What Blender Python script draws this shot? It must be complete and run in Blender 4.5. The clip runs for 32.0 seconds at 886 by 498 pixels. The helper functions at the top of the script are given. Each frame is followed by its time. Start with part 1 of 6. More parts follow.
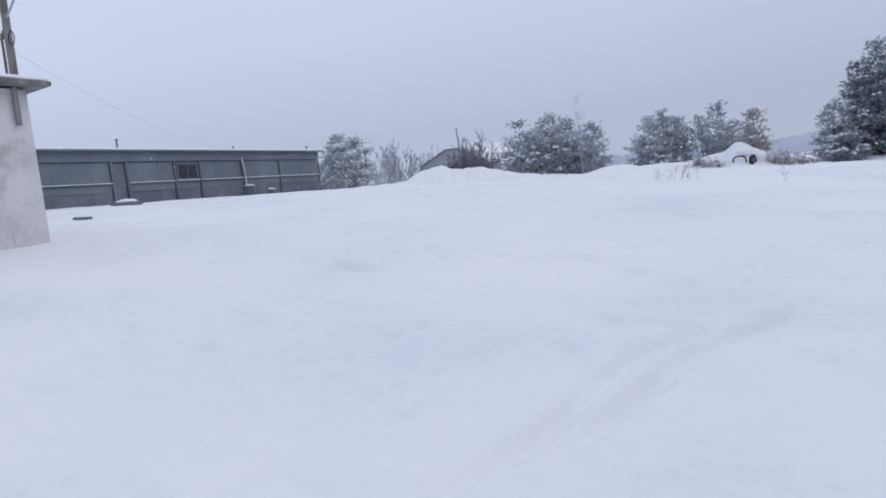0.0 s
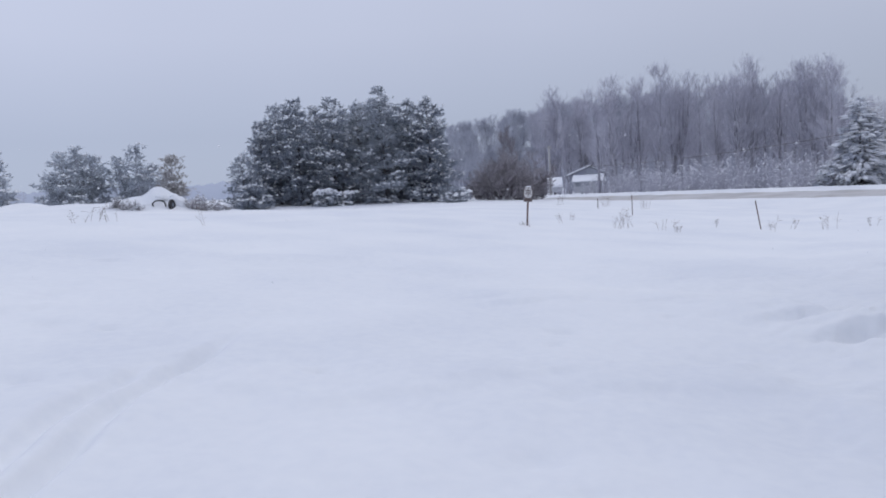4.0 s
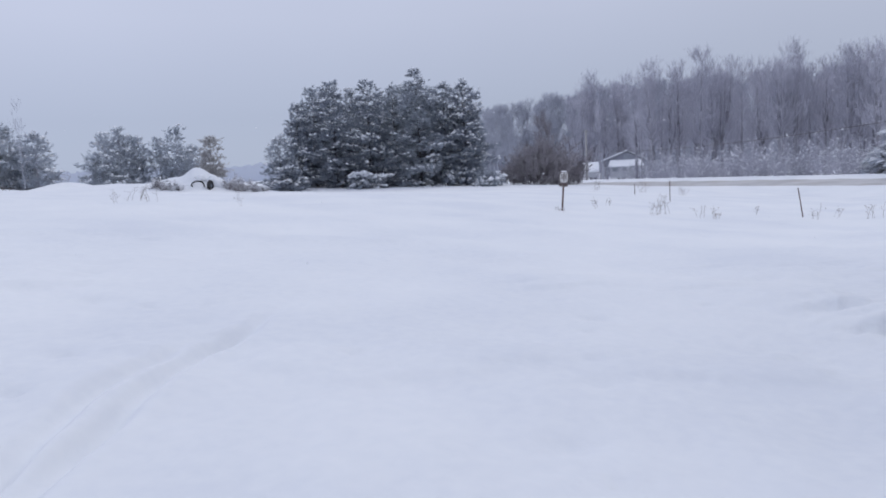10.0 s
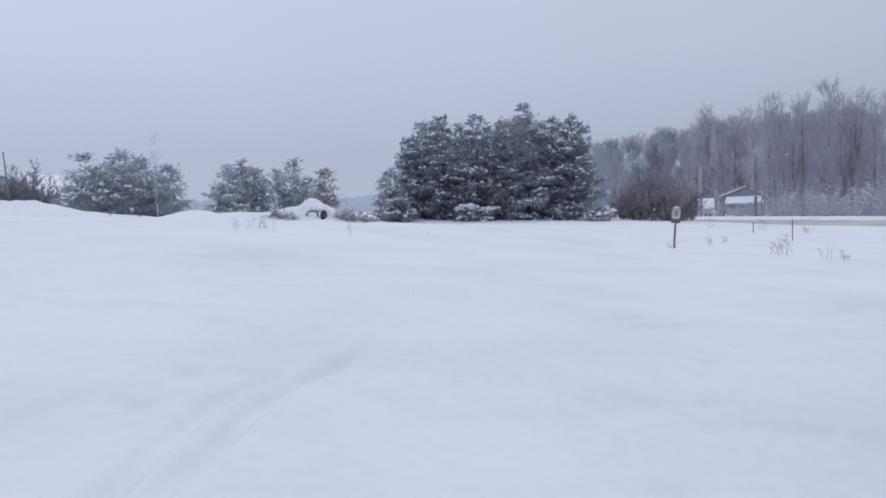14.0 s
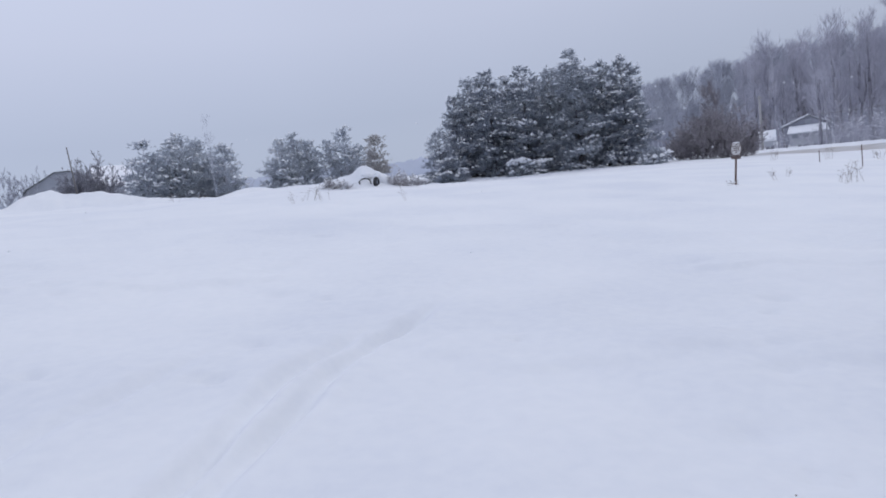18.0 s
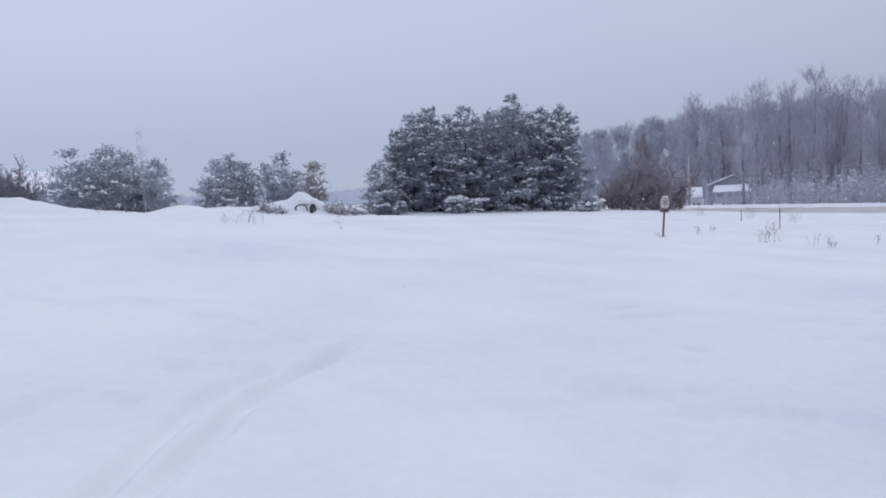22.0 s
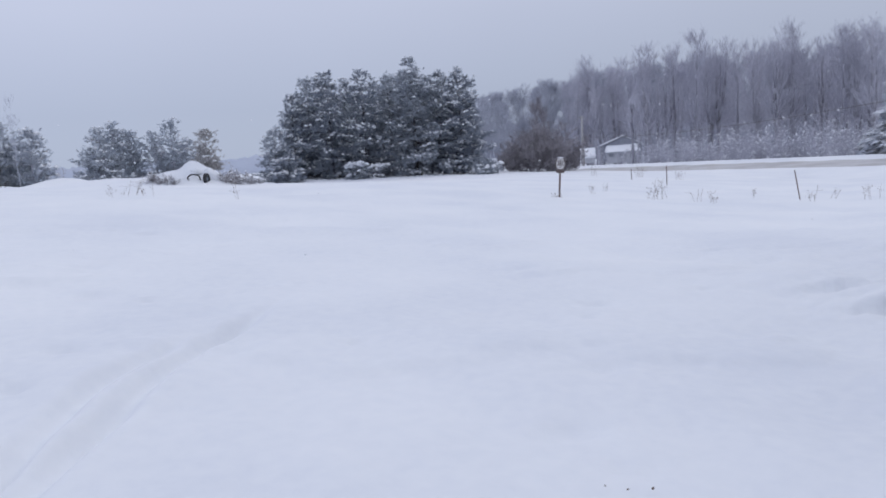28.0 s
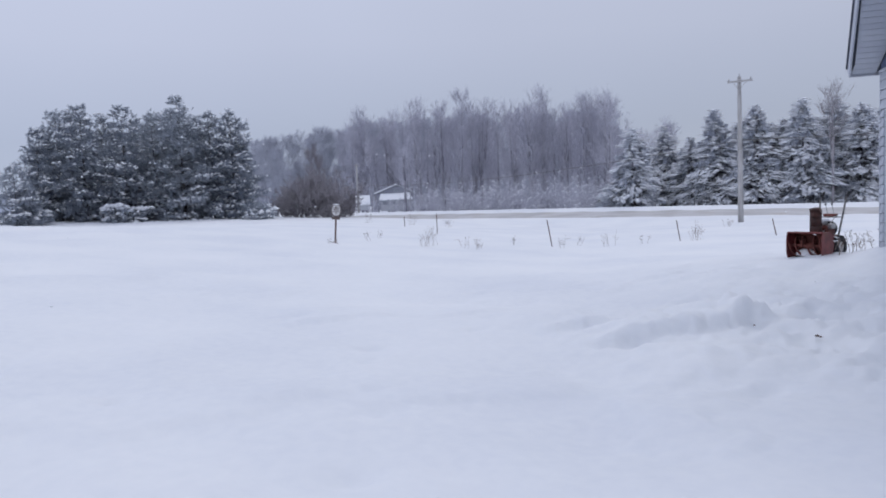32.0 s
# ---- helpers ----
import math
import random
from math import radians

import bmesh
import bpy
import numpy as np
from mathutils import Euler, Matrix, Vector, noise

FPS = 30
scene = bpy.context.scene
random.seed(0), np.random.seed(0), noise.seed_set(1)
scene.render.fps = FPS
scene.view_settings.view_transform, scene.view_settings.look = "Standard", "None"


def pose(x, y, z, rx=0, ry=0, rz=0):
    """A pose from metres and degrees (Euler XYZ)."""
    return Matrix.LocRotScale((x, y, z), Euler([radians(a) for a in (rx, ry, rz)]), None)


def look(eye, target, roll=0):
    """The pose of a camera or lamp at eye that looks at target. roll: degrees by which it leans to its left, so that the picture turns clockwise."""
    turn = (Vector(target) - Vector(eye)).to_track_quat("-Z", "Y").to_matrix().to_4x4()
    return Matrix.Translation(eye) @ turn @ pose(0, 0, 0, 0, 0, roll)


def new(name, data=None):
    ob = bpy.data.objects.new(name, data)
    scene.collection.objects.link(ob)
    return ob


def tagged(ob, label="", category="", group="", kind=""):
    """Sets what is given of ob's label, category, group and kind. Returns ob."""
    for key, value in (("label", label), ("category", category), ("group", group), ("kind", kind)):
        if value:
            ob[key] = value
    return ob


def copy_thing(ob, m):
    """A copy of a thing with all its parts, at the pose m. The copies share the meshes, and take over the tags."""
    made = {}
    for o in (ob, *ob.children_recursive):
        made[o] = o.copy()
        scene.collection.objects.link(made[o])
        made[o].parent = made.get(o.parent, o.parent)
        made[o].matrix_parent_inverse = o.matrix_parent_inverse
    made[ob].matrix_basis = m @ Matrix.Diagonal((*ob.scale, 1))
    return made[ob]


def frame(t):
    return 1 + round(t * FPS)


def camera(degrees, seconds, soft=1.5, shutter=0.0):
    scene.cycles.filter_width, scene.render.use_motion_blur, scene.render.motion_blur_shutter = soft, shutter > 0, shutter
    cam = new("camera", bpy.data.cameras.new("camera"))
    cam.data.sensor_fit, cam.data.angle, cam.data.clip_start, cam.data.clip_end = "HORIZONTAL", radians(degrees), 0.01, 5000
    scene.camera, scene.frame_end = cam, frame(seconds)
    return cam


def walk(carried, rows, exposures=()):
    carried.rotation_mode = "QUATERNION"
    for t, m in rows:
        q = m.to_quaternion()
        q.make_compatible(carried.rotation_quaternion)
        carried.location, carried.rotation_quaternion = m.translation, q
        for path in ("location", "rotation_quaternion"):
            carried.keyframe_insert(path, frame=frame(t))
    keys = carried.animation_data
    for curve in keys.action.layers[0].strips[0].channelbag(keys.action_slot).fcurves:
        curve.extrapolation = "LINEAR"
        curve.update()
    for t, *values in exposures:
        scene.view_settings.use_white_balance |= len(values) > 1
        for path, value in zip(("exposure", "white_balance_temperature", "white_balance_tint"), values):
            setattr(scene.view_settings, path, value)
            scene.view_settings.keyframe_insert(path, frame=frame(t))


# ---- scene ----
# ---- camera ----
cam = camera(63.8, 32.0, soft=1.8)
EYE = 1.6
# seconds, yaw, pitch, roll of a camera that turns where it stands
TURNS = [
    (0.0, 30.98, -4.79, 6.18), (0.5, 24.89, -5.19, 6.67), (1.0, 18.64, -5.41, 6.04), (1.5, 11.75, -5.53, 5.37),
    (2.0, 5.05, -5.83, 4.25), (2.5, -1.35, -5.95, 3.79), (3.0, -6.40, -6.00, 4.07), (3.5, -11.05, -5.72, 3.98),
    (5.5, -15.84, -4.18, 3.10), (6.0, -18.28, -5.03, 3.38), (6.5, -19.58, -5.60, 3.30), (7.0, -19.35, -5.79, 3.42),
    (7.5, -19.62, -6.13, 3.52), (8.0, -18.55, -6.20, 3.43), (8.5, -16.46, -6.14, 3.06), (9.0, -14.48, -6.37, 3.08),
    (9.5, -13.60, -6.56, 2.81), (10.0, -10.56, -6.35, 2.87), (10.5, -7.80, -5.94, 2.59), (11.0, -5.90, -5.29, 2.25),
    (11.5, -4.14, -4.68, 1.96), (12.0, -2.98, -4.29, 2.01), (12.5, -2.62, -4.06, 1.89), (13.0, -2.57, -3.83, 1.99),
    (13.5, -1.93, -3.51, 1.91), (14.0, -2.01, -3.34, 1.95), (14.5, -2.00, -3.23, 1.87), (16.5, -1.81, -3.84, 2.71),
    (17.0, -1.67, -5.06, 3.69), (17.5, -0.29, -6.72, 7.42), (18.0, 2.11, -6.33, 6.89), (18.5, -0.45, -5.39, 3.72),
    (19.0, -0.14, -3.58, 1.97), (19.5, -1.03, -3.51, 1.77), (20.0, -2.25, -3.29, 2.36), (20.5, -1.75, -3.29, 2.07),
    (21.0, -1.23, -3.88, 1.78), (21.5, -1.26, -3.96, 2.36), (22.0, -2.86, -4.01, 2.65), (22.5, -5.91, -4.30, 2.73),
    (23.0, -8.05, -4.26, 2.83), (23.5, -9.16, -3.96, 2.83), (24.0, -10.25, -3.59, 2.60), (24.5, -11.43, -3.14, 2.90),
    (25.0, -12.22, -3.05, 2.74), (25.5, -9.43, -3.78, 2.50), (27.5, -1.93, -7.44, 3.52), (28.0, -10.86, -7.27, 3.93),
    (28.5, -18.43, -7.34, 3.38), (29.0, -24.23, -6.88, 3.44), (29.5, -29.73, -6.71, 3.17), (30.0, -33.72, -6.27, 3.07),
    (30.5, -37.59, -5.82, 3.33), (31.0, -39.60, -5.52, 3.71), (31.5, -34.42, -4.86, 3.20), (32.0, -28.70, -4.57, 2.52),
]
walk(cam, [(t, pose(0, 0, EYE, 90 + p, r, y)) for t, y, p, r in TURNS],
     exposures=((0.0, 0.0), (3.5, 0.0), (9.0, 0.0), (25.5, 0.0), (28.5, 0.0), (31.0, 0.02), (32.0, 0.02)))

# ---- sky and light: an overcast, snowing day ----
world = bpy.data.worlds.new("overcast")
scene.world = world
world.use_nodes = True
wn, wl = world.node_tree.nodes, world.node_tree.links
wn.clear()
w_out = wn.new("ShaderNodeOutputWorld")
w_bg = wn.new("ShaderNodeBackground")
w_sky = wn.new("ShaderNodeTexSky")
w_sky.sky_type, w_sky.sun_disc = "NISHITA", False
w_sky.sun_elevation, w_sky.sun_rotation = radians(44), radians(60)
w_dim = wn.new("ShaderNodeVectorMath")
w_dim.operation = "SCALE"
w_dim.inputs["Scale"].default_value = 0.08
w_co = wn.new("ShaderNodeTexCoord")
w_sep = wn.new("ShaderNodeSeparateXYZ")
w_map = wn.new("ShaderNodeMapRange")
w_map.inputs["From Min"].default_value, w_map.inputs["From Max"].default_value = -0.02, 1.0
w_ramp = wn.new("ShaderNodeValToRGB")
cloud = w_ramp.color_ramp
cloud.elements[0].position, cloud.elements[0].color = 0.0, (0.415, 0.482, 0.635, 1)
cloud.elements[1].position, cloud.elements[1].color = 1.0, (0.74, 0.80, 1.0, 1)
for at_, col in ((0.10, (0.425, 0.48, 0.635, 1)), (0.22, (0.535, 0.58, 0.74, 1)), (0.5, (0.645, 0.695, 0.87, 1))):
    cloud.elements.new(at_).color = col
w_noise = wn.new("ShaderNodeTexNoise")
w_noise.inputs["Scale"].default_value, w_noise.inputs["Detail"].default_value = 1.6, 3
w_nr = wn.new("ShaderNodeMapRange")
w_nr.inputs["To Min"].default_value, w_nr.inputs["To Max"].default_value = 0.92, 1.08
w_mul = wn.new("ShaderNodeVectorMath")
w_mul.operation = "SCALE"
w_mix = wn.new("ShaderNodeMix")
w_mix.data_type = "RGBA"
w_mix.inputs["Factor"].default_value = 0.08
wl.new(w_co.outputs["Generated"], w_sep.inputs[0])
wl.new(w_sep.outputs["Z"], w_map.inputs["Value"])
wl.new(w_map.outputs[0], w_ramp.inputs[0])
wl.new(w_co.outputs["Generated"], w_noise.inputs["Vector"])
wl.new(w_noise.outputs["Fac"], w_nr.inputs["Value"])
wl.new(w_ramp.outputs["Color"], w_mul.inputs[0])
w_dot = wn.new("ShaderNodeVectorMath")     # thinner, brighter cloud to the west
w_dot.operation = "DOT_PRODUCT"
w_dot.inputs[1].default_value = (-0.19, 0.01, 0.0)
w_sum = wn.new("ShaderNodeMath")
wl.new(w_co.outputs["Generated"], w_dot.inputs[0])
wl.new(w_dot.outputs["Value"], w_sum.inputs[0])
wl.new(w_nr.outputs[0], w_sum.inputs[1])
wl.new(w_sum.outputs[0], w_mul.inputs["Scale"])
wl.new(w_sky.outputs["Color"], w_dim.inputs[0])
wl.new(w_mul.outputs[0], w_mix.inputs["A"])
wl.new(w_dim.outputs[0], w_mix.inputs["B"])
wl.new(w_mix.outputs["Result"], w_bg.inputs["Color"])
wl.new(w_bg.outputs[0], w_out.inputs["Surface"])
w_bg.inputs["Strength"].default_value = 1.0
sun = new("sun", bpy.data.lights.new("sun", "SUN"))
sun.data.energy, sun.data.angle, sun.data.color = 0.50, radians(30), (1.0, 0.98, 0.95)
sun.matrix_world = look((26.0, 15.0, 29), (0, 0, 0))


# ---- materials ----
def material(name, colours, rough=0.8, scale=3.0, fine=40.0, bump=0.3, dist=0.02, metal=0.0, rand=0.0, stretch=(1, 1, 1), detail=6.0, spots=None, thru=0.0, gloss=0.5):
    """A surface that wanders between colours at two scales, with relief. spots: (colour, scale, from, to) of a second layer."""
    m = bpy.data.materials.new(name)
    m.use_nodes = True
    n, l = m.node_tree.nodes, m.node_tree.links
    b = n["Principled BSDF"]
    b.inputs["Metallic"].default_value = metal
    b.inputs["Specular IOR Level"].default_value = gloss
    co, mp = n.new("ShaderNodeTexCoord"), n.new("ShaderNodeMapping")
    mp.inputs["Scale"].default_value = stretch
    l.new(co.outputs["Object"], mp.inputs["Vector"])
    big, small, ramp = n.new("ShaderNodeTexNoise"), n.new("ShaderNodeTexNoise"), n.new("ShaderNodeValToRGB")
    big.inputs["Scale"].default_value, big.inputs["Detail"].default_value = scale, detail
    small.inputs["Scale"].default_value, small.inputs["Detail"].default_value = fine, 4
    l.new(mp.outputs[0], big.inputs["Vector"])
    l.new(mp.outputs[0], small.inputs["Vector"])
    mixv = n.new("ShaderNodeMath")
    mixv.operation = "MULTIPLY_ADD"
    mixv.inputs[1].default_value, mixv.inputs[2].default_value = 0.35, -0.175
    l.new(small.outputs["Fac"], mixv.inputs[0])
    add = n.new("ShaderNodeMath")
    l.new(big.outputs["Fac"], add.inputs[0])
    l.new(mixv.outputs[0], add.inputs[1])
    last = add
    if rand:
        info = n.new("ShaderNodeObjectInfo")
        geo = n.new("ShaderNodeNewGeometry")
        for src in (info.outputs["Random"], geo.outputs["Random Per Island"]):
            ra = n.new("ShaderNodeMath")
            ra.operation = "MULTIPLY_ADD"
            ra.inputs[1].default_value = rand
            l.new(src, ra.inputs[0])
            sh = n.new("ShaderNodeMath")
            sh.operation = "SUBTRACT"
            sh.inputs[1].default_value = rand / 2
            l.new(last.outputs[0], ra.inputs[2])
            l.new(ra.outputs[0], sh.inputs[0])
            last = sh
    l.new(last.outputs[0], ramp.inputs[0])
    ramp.color_ramp.elements[0].position, ramp.color_ramp.elements[1].position = 0.3, 0.7
    ramp.color_ramp.elements[0].color = (*colours[0], 1)
    ramp.color_ramp.elements[1].color = (*colours[-1], 1)
    for i, c in enumerate(colours[1:-1]):
        ramp.color_ramp.elements.new(0.3 + 0.4 * (i + 1) / (len(colours) - 1)).color = (*c, 1)
    colour = ramp.outputs["Color"]
    if spots:
        sp, sr, sm = n.new("ShaderNodeTexNoise"), n.new("ShaderNodeMapRange"), n.new("ShaderNodeMix")
        sm.data_type = "RGBA"
        sp.inputs["Scale"].default_value, sp.inputs["Detail"].default_value = spots[1], 8
        sr.inputs["From Min"].default_value, sr.inputs["From Max"].default_value = spots[2], spots[3]
        l.new(co.outputs["Object"], sp.inputs["Vector"])
        l.new(sp.outputs["Fac"], sr.inputs["Value"])
        l.new(sr.outputs[0], sm.inputs["Factor"])
        l.new(colour, sm.inputs["A"])
        sm.inputs["B"].default_value = (*spots[0], 1)
        colour = sm.outputs["Result"]
    l.new(colour, b.inputs["Base Color"])
    rr = n.new("ShaderNodeMapRange")
    rr.inputs["To Min"].default_value, rr.inputs["To Max"].default_value = max(0.05, rough - 0.12), min(1, rough + 0.12)
    l.new(small.outputs["Fac"], rr.inputs["Value"])
    l.new(rr.outputs[0], b.inputs["Roughness"])
    bp = n.new("ShaderNodeBump")
    bp.inputs["Strength"].default_value, bp.inputs["Distance"].default_value = bump, dist
    l.new(add.outputs[0], bp.inputs["Height"])
    l.new(bp.outputs[0], b.inputs["Normal"])
    if thru:
        tr, ms = n.new("ShaderNodeBsdfTranslucent"), n.new("ShaderNodeMixShader")
        ms.inputs["Fac"].default_value = thru
        l.new(colour, tr.inputs["Color"])
        l.new(b.outputs[0], ms.inputs[1])
        l.new(tr.outputs[0], ms.inputs[2])
        l.new(ms.outputs[0], n["Material Output"].inputs["Surface"])
    return m


SNOW = material("snow_ground", [(0.74, 0.76, 0.795), (0.795, 0.81, 0.83), (0.835, 0.845, 0.855)], 0.85, 0.35, 9.0, 0.35, 0.03, gloss=0.08)
SNOW_LOAD = material("snow_load", [(0.80, 0.82, 0.86), (0.88, 0.885, 0.90)], 0.85, 2.0, 30.0, 0.4, 0.03, rand=0.3, gloss=0.08)
ROAD = material("packed_road_snow", [(0.40, 0.39, 0.395), (0.48, 0.47, 0.47), (0.56, 0.55, 0.555)], 0.8, 0.5, 6.0, 0.5, 0.04, stretch=(1, 1, 1),
                spots=((0.45, 0.41, 0.38), 0.8, 0.52, 0.75))
# grove needles far paler than real ones: air haze is mixed into the colour
NEEDLE = material("pine_needles", [(0.31, 0.345, 0.405), (0.39, 0.425, 0.48), (0.475, 0.51, 0.56)], 0.7, 0.7, 5.0, 0.1, 0.01, rand=0.5, thru=0.45)
# needles of the distant pines, bleached in colour as haze would do
NEEDLE_FAR = material("hazy_pine_needles", [(0.47, 0.51, 0.57), (0.54, 0.575, 0.63), (0.61, 0.645, 0.69)], 0.8, 0.6, 5.0, 0.1, 0.01, rand=0.5, thru=0.45)
# spruce green lifted to a pale blue-grey to stand in for haze
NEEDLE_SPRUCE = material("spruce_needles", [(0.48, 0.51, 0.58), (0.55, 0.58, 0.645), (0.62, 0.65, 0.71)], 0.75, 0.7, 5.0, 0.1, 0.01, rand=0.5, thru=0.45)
# brown washed out towards grey, haze included
NEEDLE_BROWN = material("browned_needles", [(0.50, 0.49, 0.50), (0.56, 0.55, 0.55), (0.62, 0.61, 0.605)], 0.8, 0.6, 5.0, 0.1, 0.01, rand=0.5, thru=0.45)
BARK = material("dark_bark", [(0.08, 0.076, 0.076), (0.12, 0.112, 0.11), (0.17, 0.16, 0.157)], 0.9, 3.0, 25.0, 0.6, 0.02, stretch=(3, 3, 0.7))
# twig colour raised towards the sky tone, standing in for haze over the woods
TWIG = material("hazy_twigs", [(0.40, 0.40, 0.465), (0.49, 0.485, 0.55), (0.59, 0.585, 0.645)], 0.9, 0.5, 8.0, 0.2, 0.01, rand=0.5)
# mist painted into the farthest twigs; the same pale tone serves the frosted cable
TWIG_FAR = material("haze_frost_twigs", [(0.40, 0.415, 0.475), (0.45, 0.465, 0.525), (0.50, 0.515, 0.575)], 0.9, 0.5, 8.0, 0.2, 0.01, rand=0.3)
BRUSH = material("reddish_brush", [(0.25, 0.232, 0.255), (0.31, 0.29, 0.312), (0.38, 0.36, 0.38)], 0.9, 1.0, 12.0, 0.2, 0.01, rand=0.4)
# bark of the same woods, with haze in its colour
BARK_FAR = material("hazy_bark", [(0.27, 0.265, 0.31), (0.33, 0.325, 0.37), (0.40, 0.395, 0.44)], 0.9, 2.0, 14.0, 0.4, 0.02, rand=0.4, stretch=(2, 2, 0.6))
WEED = material("dry_weed", [(0.14, 0.105, 0.09), (0.21, 0.165, 0.14), (0.30, 0.25, 0.22)], 0.9, 3.0, 20.0, 0.2, 0.01, rand=0.4)
BARN_BLUE = material("weathered_blue_sheet", [(0.125, 0.147, 0.185), (0.152, 0.177, 0.22), (0.187, 0.212, 0.255)], 0.6, 0.6, 14.0, 0.3, 0.01, stretch=(1, 1, 0.5),
                     spots=((0.17, 0.19, 0.22), 1.3, 0.55, 0.8))
BARN_DARK = material("dark_blue_board", [(0.105, 0.125, 0.16), (0.135, 0.158, 0.197), (0.17, 0.195, 0.235)], 0.7, 0.9, 20.0, 0.4, 0.01, rand=0.25)
WINDOW_DARK = material("dusty_pane", [(0.03, 0.035, 0.04), (0.05, 0.055, 0.062)], 0.2, 2.0, 20.0, 0.05, 0.005)
RENDERED = material("stained_render", [(0.53, 0.52, 0.52), (0.65, 0.64, 0.635), (0.72, 0.715, 0.705)], 0.9, 1.2, 14.0, 0.6, 0.02,
                    spots=((0.30, 0.27, 0.245), 1.6, 0.54, 0.72))
TIMBER = material("grey_timber", [(0.13, 0.125, 0.12), (0.20, 0.19, 0.185), (0.28, 0.27, 0.26)], 0.85, 2.0, 24.0, 0.5, 0.01, stretch=(4, 4, 0.6))
POLE = material("pale_pole_wood", [(0.30, 0.29, 0.29), (0.40, 0.39, 0.385), (0.50, 0.49, 0.485)], 0.85, 2.0, 24.0, 0.4, 0.01, stretch=(4, 4, 0.5))
SIDING = material("white_siding", [(0.43, 0.455, 0.52), (0.49, 0.515, 0.575), (0.545, 0.57, 0.625)], 0.5, 0.9, 30.0, 0.15, 0.004, rand=0.15,
                  spots=((0.55, 0.57, 0.60), 2.2, 0.60, 0.82))
DOORSKIN = material("white_door_skin", [(0.57, 0.61, 0.66), (0.63, 0.67, 0.715), (0.68, 0.715, 0.755)], 0.5, 0.5, 18.0, 0.2, 0.006,
                    spots=((0.52, 0.555, 0.60), 0.9, 0.56, 0.8))
BOARD_BLUE = material("blue_board", [(0.075, 0.105, 0.19), (0.10, 0.135, 0.23), (0.13, 0.165, 0.27)], 0.65, 1.5, 24.0, 0.4, 0.008, rand=0.35, stretch=(3, 3, 0.5))
TRIM_DARK = material("dark_trim", [(0.035, 0.045, 0.065), (0.055, 0.065, 0.09)], 0.6, 3.0, 24.0, 0.3, 0.006)
JOINT = material("bare_sheathing", [(0.10, 0.115, 0.145), (0.15, 0.165, 0.20)], 0.8, 3.0, 24.0, 0.3, 0.006)
RED = material("worn_red_paint", [(0.12, 0.024, 0.025), (0.18, 0.037, 0.036), (0.25, 0.068, 0.060)], 0.5, 5.0, 40.0, 0.2, 0.004,
               spots=((0.16, 0.055, 0.04), 6.0, 0.55, 0.72))
RED_DARK = material("rusty_red", [(0.10, 0.028, 0.022), (0.16, 0.045, 0.034), (0.22, 0.07, 0.05)], 0.65, 6.0, 40.0, 0.4, 0.004)
RUST_DARK = material("burnt_rust", [(0.035, 0.018, 0.016), (0.06, 0.026, 0.021), (0.10, 0.04, 0.03)], 0.7, 7.0, 40.0, 0.4, 0.004)
BLACK = material("black_rubber", [(0.012, 0.012, 0.014), (0.02, 0.02, 0.023), (0.035, 0.035, 0.039)], 0.8, 6.0, 40.0, 0.4, 0.005)
STEEL = material("dull_steel", [(0.25, 0.25, 0.26), (0.38, 0.38, 0.39), (0.50, 0.50, 0.50)], 0.45, 6.0, 40.0, 0.2, 0.003, metal=0.8)
RUST_POST = material("rusty_post", [(0.09, 0.05, 0.042), (0.13, 0.075, 0.062), (0.18, 0.11, 0.09)], 0.85, 8.0, 40.0, 0.4, 0.004)
SIGN_FACE = material("weathered_sign_face", [(0.55, 0.54, 0.53), (0.66, 0.65, 0.64)], 0.6, 6.0, 40.0, 0.2, 0.003)
SIGN_INK = material("faded_sign_ink", [(0.10, 0.075, 0.07), (0.16, 0.12, 0.11)], 0.7, 8.0, 40.0, 0.2, 0.003)
HOUSE_WALL = material("pale_house_wall", [(0.52, 0.53, 0.57), (0.60, 0.61, 0.64)], 0.8, 1.0, 20.0, 0.2, 0.01)
SHRUB = material("grey_shrub_twigs", [(0.20, 0.20, 0.235), (0.255, 0.255, 0.29), (0.32, 0.32, 0.355)], 0.9, 1.0, 12.0, 0.2, 0.01, rand=0.4)
BARN_ROOF = material("mossy_sheet_roof", [(0.17, 0.185, 0.20), (0.22, 0.235, 0.245), (0.27, 0.285, 0.29)], 0.8, 0.8, 9.0, 0.3, 0.01)
# grey lifted to look hazed on buildings far off
FAR_SHED = material("hazy_sheet_metal", [(0.32, 0.345, 0.39), (0.38, 0.40, 0.445), (0.44, 0.46, 0.50)], 0.7, 0.7, 9.0, 0.3, 0.01)
# backdrop tones: mist is given by these pale colours alone
MIST_NEAR = material("mist_grey", [(0.30, 0.31, 0.365), (0.345, 0.355, 0.41), (0.40, 0.41, 0.465)], 1.0, 0.25, 1.5, 0.5, 0.4, stretch=(1, 1, 0.25))
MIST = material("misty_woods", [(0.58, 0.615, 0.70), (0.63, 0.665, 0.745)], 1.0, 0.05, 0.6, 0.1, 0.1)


# ---- building helpers ----
rng = np.random.default_rng(7)


def polar(az, r):
    """x and y at a bearing (degrees, clockwise from y) and distance from where the camera stands."""
    return r * math.sin(radians(az)), r * math.cos(radians(az))


